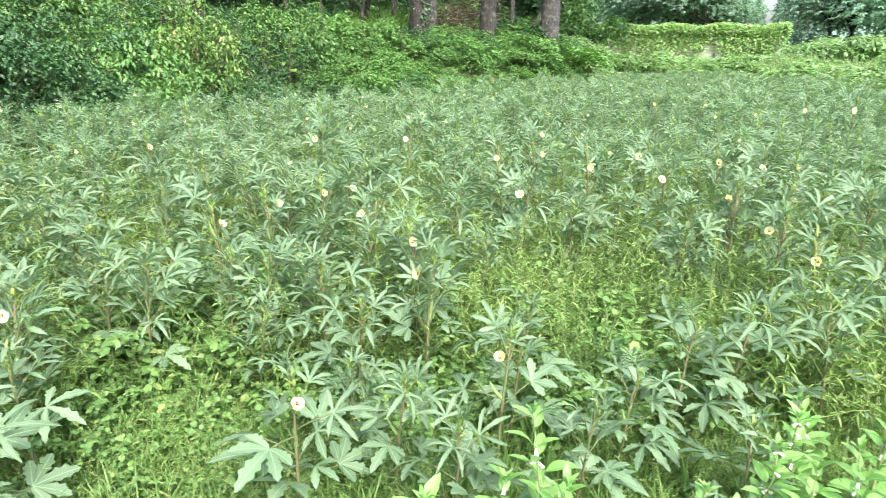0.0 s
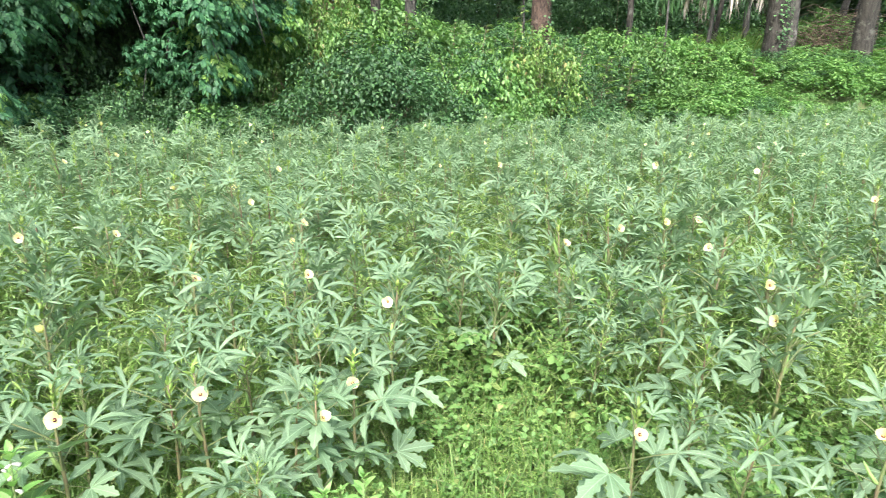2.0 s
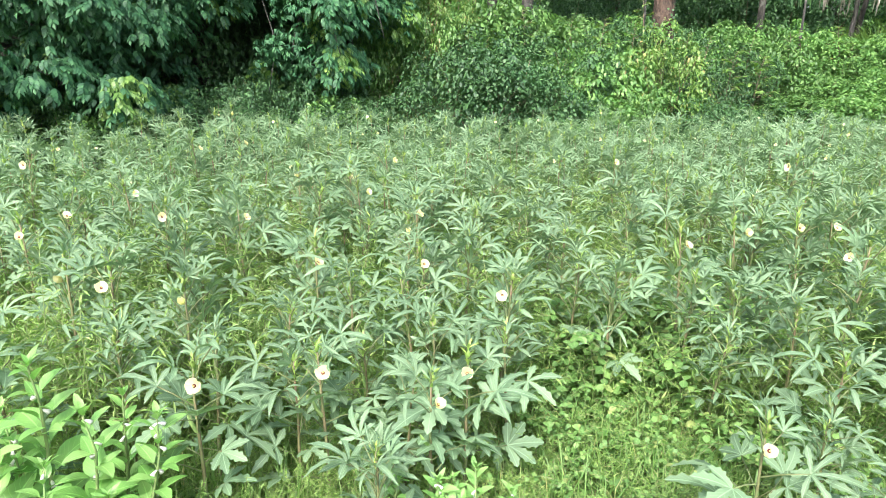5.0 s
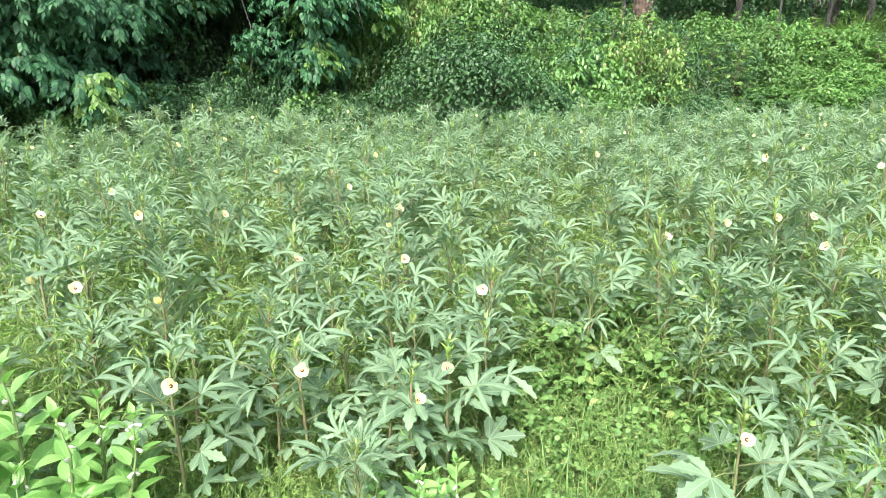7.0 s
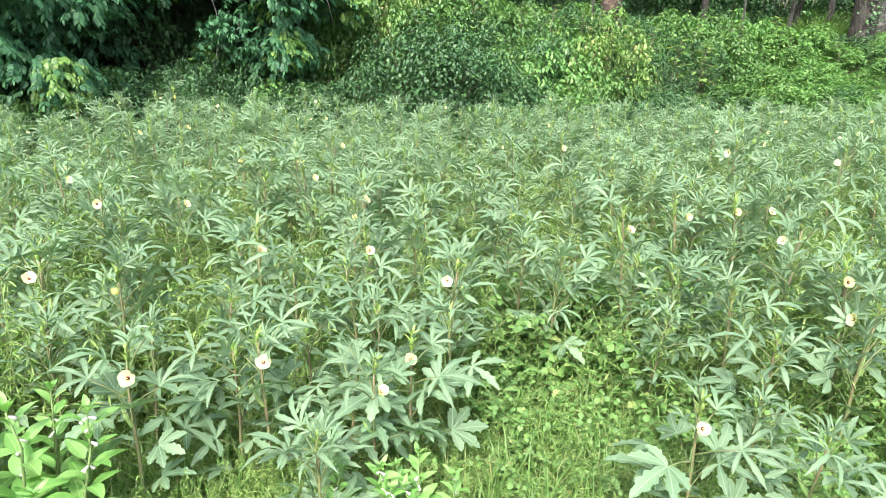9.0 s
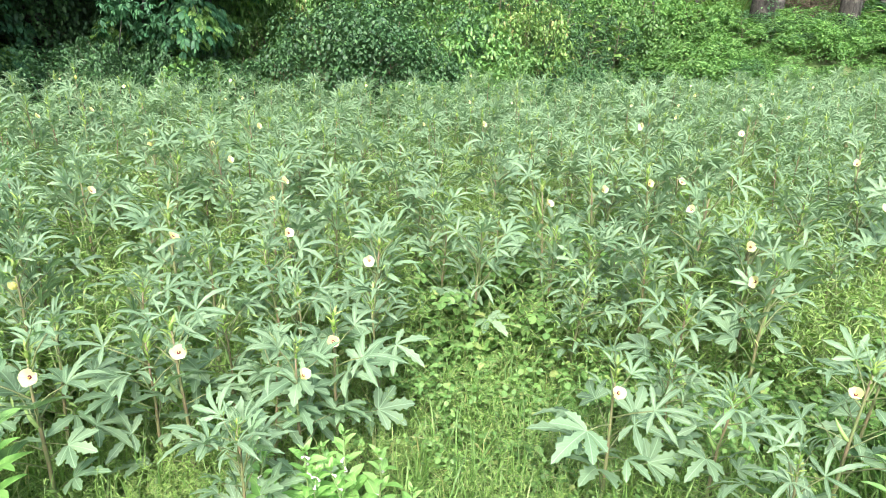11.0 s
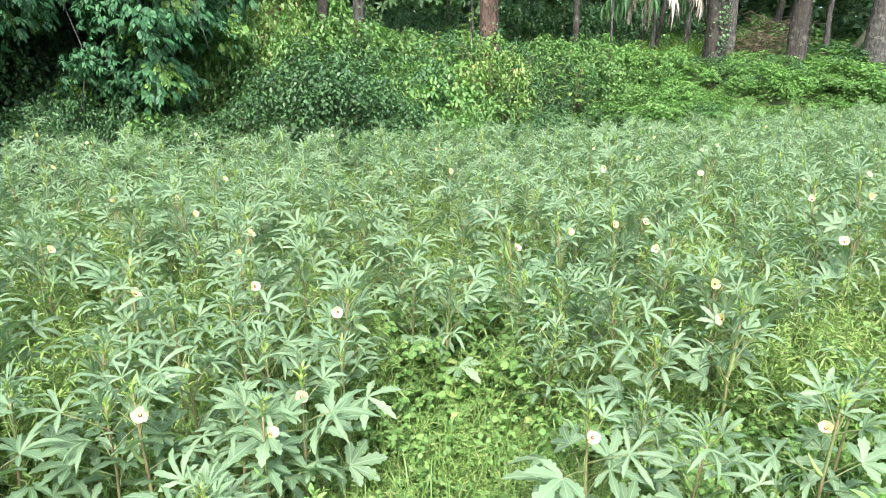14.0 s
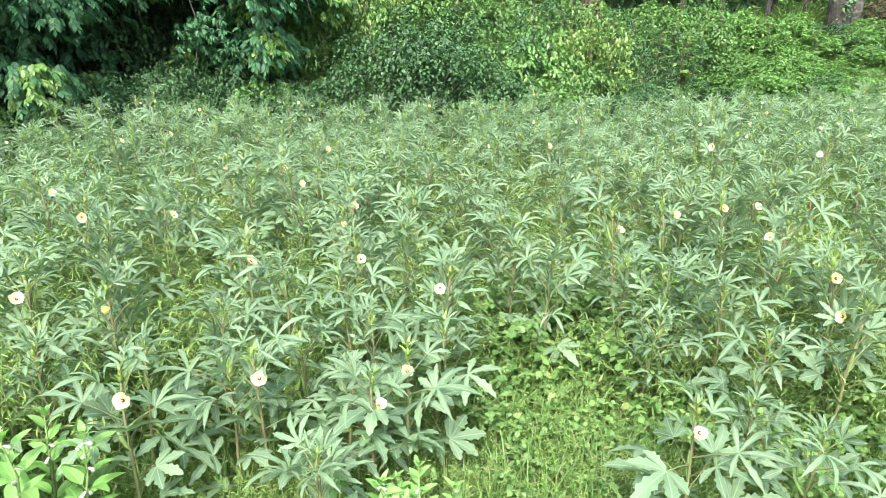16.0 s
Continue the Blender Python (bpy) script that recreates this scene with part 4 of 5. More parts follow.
def plant_shrubs():
    r = random.Random(31)
    green = [shrub_kind("shrub", "bright green leafy shrub on the bank", s, 1700, 1.0, 0.08, SHRUB_LEAF) for s in range(5)]
    dark = [shrub_kind("dark_shrub", "dense dark green shrub with drooping leaves", s + 10, 2700, 1.1, 0.052, SHRUB_DARK) for s in range(4)]
    yellow = [shrub_kind("yellow_shrub", "pale yellow-green young shrub with large leaves", s + 20, 1500, 1.3, 0.062, SHRUB_YELLOW) for s in range(2)]
    low = [shrub_kind("low_shrub", "low mat of green scrub between field and wall", s + 30, 900, 0.6, 0.10, SCRUB_LEAF) for s in range(2)]
    fresh = set(green + dark + yellow + low)

    def put(ob, az, rad, tall, wide=None, sink=0.0):
        for family in (green, dark, yellow, low):
            if ob in family:
                ob = next((o for o in family if o in fresh), ob)
        wide = wide or tall
        m = pose(*at(az, rad, -sink), r.uniform(-6, 6), r.uniform(-6, 6), r.uniform(0, 360)) @ Matrix.Diagonal((wide, wide, tall, 1))
        if ob in fresh:
            fresh.discard(ob)
            ob.matrix_basis = m
        else:
            again(ob, m)

    # the round dark bush and its neighbours
    for az, rad, t in ((29.5, 11.0, 1.35), (32, 10.9, 1.7), (35, 11.0, 1.75), (38, 11.0, 1.4), (40.8, 11.0, 1.05), (27.3, 11.6, 1.3), (36.4, 12.0, 1.5), (33.2, 12.2, 1.75), (30.2, 12.2, 1.5), (44, 11.2, 1.0), (48, 11.4, 0.85), (25.6, 12.0, 1.1)):
        put(dark[r.randrange(4)], az, rad, t, t * 0.8)
    # a creeper-covered mound under the pale hanging boughs
    for az, rad, t in ((50.0, 11.0, 1.25), (51.6, 11.2, 1.45), (53.2, 11.1, 1.4), (54.6, 11.4, 1.2), (48.2, 10.9, 1.0), (46.2, 10.9, 1.15), (44.6, 11.0, 1.1)):
        # mostly dark shrubs: their leaf colour stands in for the boughs' shade
        put((dark if r.random() < 0.7 else green)[r.randrange(4)], az, rad, t, 0.75)
    for az, rad, t in ((19.7, 11.9, 1.75), (19.1, 12.0, 1.5), (20.3, 12.2, 1.55)):
        put(yellow[r.randrange(2)], az, rad, t, t * 0.5)
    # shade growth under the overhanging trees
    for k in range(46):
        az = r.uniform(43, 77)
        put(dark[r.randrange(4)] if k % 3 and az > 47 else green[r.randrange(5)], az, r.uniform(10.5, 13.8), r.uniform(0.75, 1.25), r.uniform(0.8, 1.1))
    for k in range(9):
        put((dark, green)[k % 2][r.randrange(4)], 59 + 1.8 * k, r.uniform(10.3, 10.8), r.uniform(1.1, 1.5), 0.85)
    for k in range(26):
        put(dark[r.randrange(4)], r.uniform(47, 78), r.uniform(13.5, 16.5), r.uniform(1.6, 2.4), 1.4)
    # the bright bank
    for k in range(125):
        az = r.uniform(-12, 29)
        s = 0.3 + 5.2 * (k + 0.5) / 125
        tall = r.uniform(0.65, 1.3) * (1.0 if s > 1.2 else 0.75) * float(np.interp(az, [4, 12], [0.6, 1.02]))
        put((dark if (k % 3 == 0 and az > 10) or k % 9 == 0 else green)[r.randrange(4)], az, float(edge_at(az)) + s, tall, r.uniform(0.6, 0.95))
    # a close carpet of low scrub up to the tall trunks
    for row in range(6):
        for k in range(14):
            az = -12.5 + 1.95 * k + r.uniform(-0.8, 0.8)
            size = r.uniform(0.5, 0.78)
            put((dark if r.random() < 0.12 else green)[r.randrange(4)], az, float(edge_at(az)) + 0.5 + 0.85 * row + r.uniform(-0.25, 0.25), size, size * r.uniform(0.9, 1.1))
    for k in range(24):
        put(green[r.randrange(5)], r.uniform(-12, -3), r.uniform(17.2, 19.3), r.uniform(0.5, 0.7), r.uniform(0.9, 1.2))
    for k in range(10):
        put((dark if k % 2 else green)[r.randrange(4)], r.uniform(20, 30), r.uniform(11.2, 14), r.uniform(1.2, 1.6), 1.0)
    for k in range(18):
        put(green[r.randrange(5)], r.uniform(20, 44), r.uniform(13.5, 17), r.uniform(1.3, 2.0), 1.2)
    # scrub before the creeper-covered wall, and bushes at its end
    for k in range(46):
        az = r.uniform(-27, -10)
        put(low[r.randrange(2)], az, float(edge_at(az)) + r.uniform(0.6, 5.0), r.uniform(0.6, 0.95), r.uniform(1.0, 1.5))
    for k in range(26):
        az = r.uniform(-40, -26)
        put(low[r.randrange(2)], az, float(edge_at(az)) + r.uniform(0.8, 6.0), r.uniform(0.5, 0.9), r.uniform(1.1, 1.6))
    for k in range(26):
        put(low[r.randrange(2)], r.uniform(-40, -26.5), r.uniform(24.5, 30), r.uniform(1.1, 1.7), r.uniform(1.3, 1.7))
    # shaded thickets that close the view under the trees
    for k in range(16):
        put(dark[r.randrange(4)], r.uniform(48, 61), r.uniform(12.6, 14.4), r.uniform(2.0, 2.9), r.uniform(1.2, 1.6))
    for k in range(12):
        put((green + yellow)[r.randrange(7)], r.uniform(31, 43), r.uniform(14.6, 17), r.uniform(1.9, 2.5), 1.3)
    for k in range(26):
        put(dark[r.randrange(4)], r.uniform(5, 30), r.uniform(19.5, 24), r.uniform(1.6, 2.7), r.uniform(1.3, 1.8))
    for az, rad, t in ((-0.5, 20.6, 1.9), (-1.2, 20.9, 1.7), (4.5, 20.5, 1.5), (5.4, 20.0, 1.4), (9.6, 15.4, 1.25), (12.0, 15.2, 1.15), (14.8, 14.9, 1.3)):
        put(green[r.randrange(5)], az, rad, t, t * 0.7)
    for k in range(9):
        put((green + yellow)[r.randrange(7)], 36.5 + k + r.uniform(-0.4, 0.4), r.uniform(12.4, 13.6), r.uniform(1.8, 2.3), r.uniform(0.7, 0.95))
    # pale growth on the crest behind the last trunks
    for k in range(22):
        put((low if k % 4 else green)[r.randrange(2)], r.uniform(-11.5, -4.0), r.uniform(22.5, 26), r.uniform(0.7, 1.1), r.uniform(0.9, 1.3))
    for k in range(14):
        put(green[r.randrange(5)], r.uniform(-12, 4), r.uniform(24, 30), r.uniform(1.2, 2.2), r.uniform(1.2, 1.8))
    # growth on the floor of the wood
    for k in range(46):
        put(green[r.randrange(5)] if k % 2 else dark[r.randrange(4)], r.uniform(-10, 45), r.uniform(19, 28), r.uniform(0.8, 1.8), r.uniform(1.2, 2.0))


plant_shrubs()
for _k, (_az, _rad, _top) in enumerate(((21.3, 13.0, 2.75), (21.9, 12.8, 2.3), (13.3, 13.2, 2.1), (12.6, 12.6, 1.75), (10.8, 13.8, 2.15), (10.0, 14.2, 2.2), (7.4, 14.6, 2.3), (6.4, 14.8, 2.0), (16.4, 12.6, 2.05), (24.6, 12.6, 2.4),
                                      (27.2, 13.0, 2.45), (3.4, 14.8, 1.85), (30.8, 13.2, 2.6), (34.6, 13.4, 2.7), (17.9, 12.4, 2.15), (14.6, 12.2, 1.8))):
    sapling(_k, _az, _rad, _top - float(at(_az, _rad).z), SHRUB_YELLOW if _k % 3 == 0 else SHRUB_LEAF, 0.10 if _k % 2 else 0.08)


# ---------------------------------------------------------------- trees
def trunk_build(tall, thick, lean, r, sides=12, flare=1.18, wobble=0.05):
    n = 9
    pts = [Vector((lean[0] * (k / n) ** 1.2 + r.uniform(-1, 1) * wobble * (k > 0), lean[1] * (k / n) ** 1.2 + r.uniform(-1, 1) * wobble * (k > 0), -0.2 + (tall + 0.2) * k / n)) for k in range(n + 1)]
    rad = [thick / 2 * (flare if k == 0 else 1.08 if k == 1 else 1 - 0.55 * k / n) * r.uniform(0.95, 1.05) for k in range(n + 1)]
    fine, fr = [], []
    for k in range(n):
        for q in range(4):
            fine.append(pts[k].lerp(pts[k + 1], q / 4))
            fr.append((rad[k] + (rad[k + 1] - rad[k]) * q / 4) * r.uniform(0.97, 1.03))
    v, f, u = tube(fine + [pts[-1]], fr + [rad[-1]], sides)
    ax = np.array([tuple(p) for p in fine + [pts[-1]]]).repeat(sides, 0)
    lump = 1 + 0.07 * np.sin(np.tile(np.arange(sides), len(fine) + 1) * 2.3 + ax[:, 2] * 1.7 + thick * 40) + np.random.default_rng(int(thick * 1e4)).normal(0, 0.018, len(v))
    b = Build()
    b.add(ax + (v - ax) * lump[:, None], f, u)
    return b, pts, rad


def whorl(count, length, half, droop, seg=3):
    b = Build()
    for k in range(count):
        v, f, u = blade(length * (0.8 + 0.2 * ((k * 7) % 3)), half, seg, droop, 0.3, 0.1, 0.5, 0, 0.2)
        b.add(turned(v, pose(0, 0, 0.004 * k, 0, 12 + 9 * (k % 3), 360 * k / count + 17 * (k % 2))), f, u)
    v, f, u, m = b.arrays()
    return v, f, u




def pinnate(pairs, length, half, rachis):
    """A drooping feather-shaped leaf: leaflets in two rows and one at the tip, along +x."""
    b = Build()
    for k in range(pairs):
        t = 0.25 + 0.75 * k / pairs
        p = (rachis * t, 0, -rachis * 0.35 * t * t)
        for sgn in (1, -1):
            v, f, u = blade(length * (1.05 - 0.25 * abs(t - 0.6)), half, 2, 0.35, 0.3, 0.05, 0.5, 0, 0.2)
            b.add(turned(v, pose(*p, 12 * sgn, 20, sgn * (62 - 18 * t))), f, u)
    v, f, u = blade(length, half, 2, 0.35, 0.3, 0, 0.5, 0, 0.2)
    b.add(turned(v, pose(rachis, 0, -rachis * 0.35, 0, 30, 0)), f, u)
    v, f, u, m = b.arrays()
    return v, f, u


FAN = pinnate(4, 0.088, 0.0195, 0.15)
WHORL = whorl(8, 0.105, 0.021, 0.5, 2)
QUADS = []
for _k in range(6):
    QUADS.append(turned(TINY[0] * (0.62, 0.75, 0.9), pose(0, 0, 0.01 * _k, 20 * (_k % 3) - 20, 14 * (_k % 2), 60 * _k)))
SPRAY = (np.concatenate(QUADS), np.concatenate([TINY[1] + 4 * _k for _k in range(6)]), np.tile(TINY[2], (6, 1)))


def crown_canopy(seed):
    """A high crown: clumps of foliage at the ends of limbs, with gaps. Origin at the trunk's top."""
    g = np.random.default_rng(seed)
    limbs, leaf, fine = Build(), Build(), Build()
    for k in range(11):
        a, e, ln = k * 2.4 + g.uniform(-0.4, 0.4), g.uniform(0.05, 1.0), g.uniform(1.6, 3.4)
        tip = np.array((math.cos(a) * math.cos(e), math.sin(a) * math.cos(e), math.sin(e))) * ln
        limbs.add(*tube([(0, 0, -1.2 + 0.1 * k), tuple(tip * 0.5 + (0, 0, 0.1)), tuple(tip)], [0.09, 0.055, 0.02], 5))
        n = 80
        pos = tip + g.normal(0, 1, (n, 3)) * (0.75, 0.75, 0.5)
        strew(leaf, SPRAY, *mats_of(pos, g.uniform(0, 6.28, n), g.uniform(-0.5, 0.5, n), g.uniform(-0.5, 0.5, n), g.uniform(0.35, 0.7, n)))
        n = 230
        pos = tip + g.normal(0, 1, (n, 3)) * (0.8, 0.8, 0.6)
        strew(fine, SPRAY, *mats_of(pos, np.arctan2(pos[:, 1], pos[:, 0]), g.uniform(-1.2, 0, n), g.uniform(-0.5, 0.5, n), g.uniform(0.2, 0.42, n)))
    return limbs.mesh("limbs", BARK), leaf.mesh("crown", FAR_LEAF), fine.mesh("crown", HAZED_LEAF)


CANOPY = [crown_canopy(s) for s in range(4)]


def ivy_on(pts, rad, r, low, high, n, wide=1.0, turn=None):
    """Creeper leaves hugging a trunk."""
    g = np.random.default_rng(int(r.random() * 1e6))
    t = g.uniform(low, high, n)
    i = np.clip((t * (len(pts) - 1)).astype(int), 0, len(pts) - 2)
    P, R = np.array([tuple(p) for p in pts]), np.array(rad)
    fr = t * (len(pts) - 1) - i
    c = P[i] * (1 - fr[:, None]) + P[i + 1] * fr[:, None]
    a = g.uniform(0, 2 * np.pi, n) if turn is None else turn + g.normal(0, 0.55 * wide, n)
    off = R[i] + g.uniform(0.01, 0.07, n)
    pos = c + np.stack([np.cos(a) * off, np.sin(a) * off, np.zeros(n)], -1)
    b = Build()
    strew(b, ROUND, *mats_of(pos, a + g.uniform(-0.8, 0.8, n), g.uniform(-1.2, 0.2, n), g.uniform(-0.4, 0.4, n), g.uniform(0.04, 0.07, n)))
    return b.mesh("ivy", SHRUB_DARK)


def tall_tree(label, az, rad, thick, tall, lean=(0, 0), bark=None, ivy=None, seed=0, crown=True):
    r = random.Random(seed)
    ob = thing("tree", label, "tree", "trees of the wood")
    ob.matrix_basis = Matrix.Translation(at(az, rad))
    b, pts, rd = trunk_build(tall, thick, lean, r)
    part("trunk", b.mesh("trunk", bark or BARK), ob)
    if crown:
        # most crowns are out of view, added to shade the wood
        limbs, leaf, pale = CANOPY[seed % 4]
        m = pose(*pts[-1], 0, 0, r.uniform(0, 360)) @ Matrix.Scale(r.uniform(0.9, 1.25), 4)
        part("branch_frame", limbs, ob, m=m)
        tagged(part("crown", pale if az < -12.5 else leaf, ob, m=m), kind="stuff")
    if ivy:
        tagged(part("ivy", ivy_on(pts, rd, r, *ivy), ob, "green climbing ivy"), kind="stuff")
    return ob


def plant_trees():
    side = radians(0)
    tall_tree("tall tree with reddish-brown bark and a strip of ivy", 19.9, 14.0, 0.42, 10.0, (0.10, 0.1), BARK_RED, (0.08, 0.42, 330, 0.6, side - 0.3), 1)
    tall_tree("slim tree with scaly dark bark", 33.5, 14.5, 0.24, 8.5, (-0.1, 0.1), BARK, (0.0, 0.35, 90), 2)
    tall_tree("tree trunk partly wrapped in ivy", 30.6, 14.2, 0.27, 9.0, (0.1, 0.2), BARK_PALE, (0.1, 0.5, 260, 1.0, side), 3)
    tall_tree("dark-barked tree behind bushes", 38.3, 15.0, 0.33, 9.0, (0.1, 0.2), BARK, None, 4)
    tall_tree("thin brown tree in the shade", 12.9, 17.0, 0.16, 8.0, (0.2, 0.1), BARK, None, 5)
    tall_tree("dark tree trunk with ivy on one side", 2.0, 17.0, 0.44, 10.5, (0.25, 0.1), BARK, (0.02, 0.42, 520, 0.8, side - 0.9), 6)
    tall_tree("brown tree trunk beside a brushwood heap", 1.05, 18.6, 0.29, 10.5, (0.15, 0.1), BARK_PALE, None, 7)
    tall_tree("thick grey-brown tree trunk", -3.7, 18.0, 0.40, 11.0, (0.5, 0.1), BARK, (0.08, 0.42, 130, 0.6, side - 0.2), 8)
    tall_tree("thick pale grey tree trunk on the bank", -8.7, 20.0, 0.52, 11.0, (0.6, 0.1), BARK_PALE, None, 9)
    tall_tree("thin leaning dark tree", 6.6, 19.0, 0.14, 7.5, (1.0, 0.1), BARK, None, 10)
    tall_tree("pale slender tree trunk", 4.2, 19.5, 0.17, 8.0, (0.3, 0.1), BARK_PALE, None, 11)
    tall_tree("slender tree of a forked pair", -2.0, 23.0, 0.22, 9.0, (1.2, 0.1), BARK_PALE, None, 12)
    tall_tree("slender tree of a forked pair", -2.4, 23.0, 0.20, 9.0, (2.4, 0.1), BARK_PALE, None, 13)
    tall_tree("thin upright tree stem", -5.6, 21.0, 0.15, 8.5, (0.2, 0.1), BARK_PALE, None, 14)
    tall_tree("mossy tree trunk leaning far over", -6.0, 22.0, 0.22, 5.5, (4.0, 0.5), BARK_MOSS, None, 15)
    tall_tree("thin pale sapling in the scrub", 10.0, 14.5, 0.045, 6.5, (0.1, 0.1), BARK_PALE, None, 16, False)
    tall_tree("thin pale sapling in the scrub", 21.3, 15.0, 0.045, 6.5, (0.0, 0.1), BARK_PALE, None, 17, False)
    r = random.Random(77)
    for k in range(44):
        az, rad = r.uniform(-6, 78), r.uniform(20, 38)
        tall_tree("slim shaded tree deep in the wood", az, rad, r.uniform(0.12, 0.34), r.uniform(8.5, 11.5), (r.uniform(-0.5, 0.5), r.uniform(-0.3, 0.3)), r.choice((BARK, BARK, BARK_MOSS)), None, 100 + k, k % 2 == 0 and az > 6)
    for k in range(16):
        az, rad = r.choice((r.uniform(-42, -28.5), r.uniform(-22.5, -13))), r.uniform(46, 64)
        tall_tree("broad leafy tree beyond the wall", az, rad, 0.3, r.uniform(1.4, 3.2), (0.2, 0.2), BARK_PALE, None, 200 + k)


plant_trees()


def overhanging_tree(label, az, rad, clumps, seed, young, reach=2.4, low=1.0, high=4.3, thick=0.3):
    """A spreading tree at the field's edge whose drooping foliage hangs low."""
    r, g = random.Random(seed), np.random.default_rng(seed)
    ob = thing("overhanging_tree", label, "tree", "trees at the field's edge")
    ob.matrix_basis = Matrix.Translation(at(az, rad))
    b, pts, rd = trunk_build(6.5, thick, (r.uniform(-0.4, 0.4), -0.3), r)
    part("trunk", b.mesh("trunk", BARK), ob)
    limbs, leaf = Build(), Build()
    for k in range(clumps):
        a = g.uniform(0, 2 * math.pi) if k % 3 == 0 else radians(az - 90) + g.normal(0, 0.9)
        z = low + (high - low) * g.random()
        d = reach * math.sqrt(g.uniform(0.12, 1.0)) * (1.0 if z < 4.6 else 0.8)
        tip = Vector((math.cos(a) * d, math.sin(a) * d, z))
        i = min(8, max(2, int((z + 0.6) / 6.5 * 9)))
        mid = pts[i].lerp(tip, 0.55) + Vector((0, 0, 0.35))
        limbs.add(*tube([pts[i], mid, tip], [0.045, 0.025, 0.008], 4))
        # a bough: fans of leaflets that hang over its rounded outside
        n = int(g.integers(78, 100))
        out = g.normal(0, 1, (n, 3)) + (0.5 * math.cos(a), 0.5 * math.sin(a), 0.45)
        out /= np.linalg.norm(out, axis=1)[:, None]
        pos = np.array(tip) + out * np.array((0.58, 0.58, 0.36)) * g.uniform(0.55, 1.05, n)[:, None]
        slot = 1 if g.random() < young else 0
        strew(leaf, FAN if k % 4 else WHORL, *mats_of(pos, np.arctan2(out[:, 1], out[:, 0]) + g.normal(0, 0.45, n), g.uniform(-0.85, 0.0, n), g.normal(0, 0.25, n), g.uniform(0.7, 1.15, n)), 0)
        m = int(n * (0.75 if slot else 0.08))
        tips = np.array(tip) + out[:m] * np.array((0.5, 0.5, 0.34)) * g.uniform(0.9, 1.15, m)[:, None] * (0.6, 0.6, 0.8) + (0.22 * math.cos(a), 0.22 * math.sin(a), 0)
        strew(leaf, FAN, *mats_of(tips, a + g.normal(0, 0.7, m), g.uniform(-0.85, 0.0, m), g.normal(0, 0.25, m), g.uniform(0.65, 1.0, m)), slot)
    part("branch_frame", limbs.mesh("limbs", BARK), ob)
    tagged(part("crown", leaf.mesh("crown", TREE_LEAF, TREE_YOUNG), ob, "drooping glossy dark green foliage"), kind="stuff")
    # an unseen upper crown, added for shade; set back on the trees towards the middle
    for fwd, z, s in ((0.3, 7.0, 0.95),) if az > 55 else ((-2.2, 7.6, 0.8),):
        m = pose(math.cos(radians(az - 90)) * fwd, math.sin(radians(az - 90)) * fwd, z, 0, 0, r.uniform(0, 360)) @ Matrix.Scale(s, 4)
        part("upper_branch", CANOPY[seed % 4][0], ob, m=m)
        tagged(part("upper_crown", CANOPY[seed % 4][1], ob, m=m), kind="stuff")


overhanging_tree("spreading tree with drooping dark green leaf clusters", 66, 12.0, 46, 1, 0.22, low=0.6)
overhanging_tree("spreading tree with drooping dark green leaf clusters", 57, 12.8, 42, 2, 0.2, low=1.4)
overhanging_tree("spreading tree with drooping dark green leaf clusters", 75, 11.6, 42, 3, 0.2, low=0.8)
overhanging_tree("tree hung with pale fresh leaf clusters", 48.2, 11.3, 17, 4, 0.25, 0.55, 1.2, 4.4, 0.1)
overhanging_tree("tree with vines and dull green leaf clusters", 45.2, 12.2, 26, 6, 0.3, 1.0, 1.7, 4.4, 0.12)


# ---------------------------------------------------------------- the depth of the wood
def deep_wood():
    g = np.random.default_rng(51)
    b = Build()
    n = 46000
    az, d = g.uniform(-12, 82, n), g.uniform(27, 46, n)
    z = 11.0 * g.random(n) ** 1.1
    keep = np.sin(az * 0.9 + 2) * np.sin(d * 0.7) + np.sin(z * 1.3 + az * 0.35) * 0.6 > -1.15
    az, d, z = az[keep], d[keep], z[keep]
    x, y = -d * np.sin(np.radians(az)), d * np.cos(np.radians(az))
    pos = np.stack([x, y, land(x, y) + z], -1)
    m = len(pos)
    strew(b, SPRAY, *mats_of(pos, np.radians(az) - np.pi / 2 + g.normal(0, 0.8, m), g.uniform(-1.3, 0.1, m), g.uniform(-0.6, 0.6, m), g.uniform(0.35, 0.75, m)))
    tagged(new("deep_wood", b.mesh("deep_wood", FAR_LEAF)), "dense shaded foliage deep in the wood", "woods", kind="stuff")
    # further woods on the open side
    b = Build()
    n = 14000
    az, d = g.uniform(-48, -12, n), g.uniform(66, 90, n)
    top = 7.5 + 2.5 * np.sin(az * 0.55) - 4.6 * np.exp(-((az + 25.0) / 0.45) ** 2)
    z = top * g.random(n) ** 0.9
    x, y = -d * np.sin(np.radians(az)), d * np.cos(np.radians(az))
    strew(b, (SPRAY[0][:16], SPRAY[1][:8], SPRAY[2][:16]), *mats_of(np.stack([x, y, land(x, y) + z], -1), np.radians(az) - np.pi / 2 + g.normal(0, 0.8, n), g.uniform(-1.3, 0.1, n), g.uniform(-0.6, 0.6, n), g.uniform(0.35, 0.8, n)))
    tagged(new("far_wood", b.mesh("far_wood", HAZED_LEAF)), "pale hazy line of far trees with a gap", "woods", kind="stuff")


deep_wood()


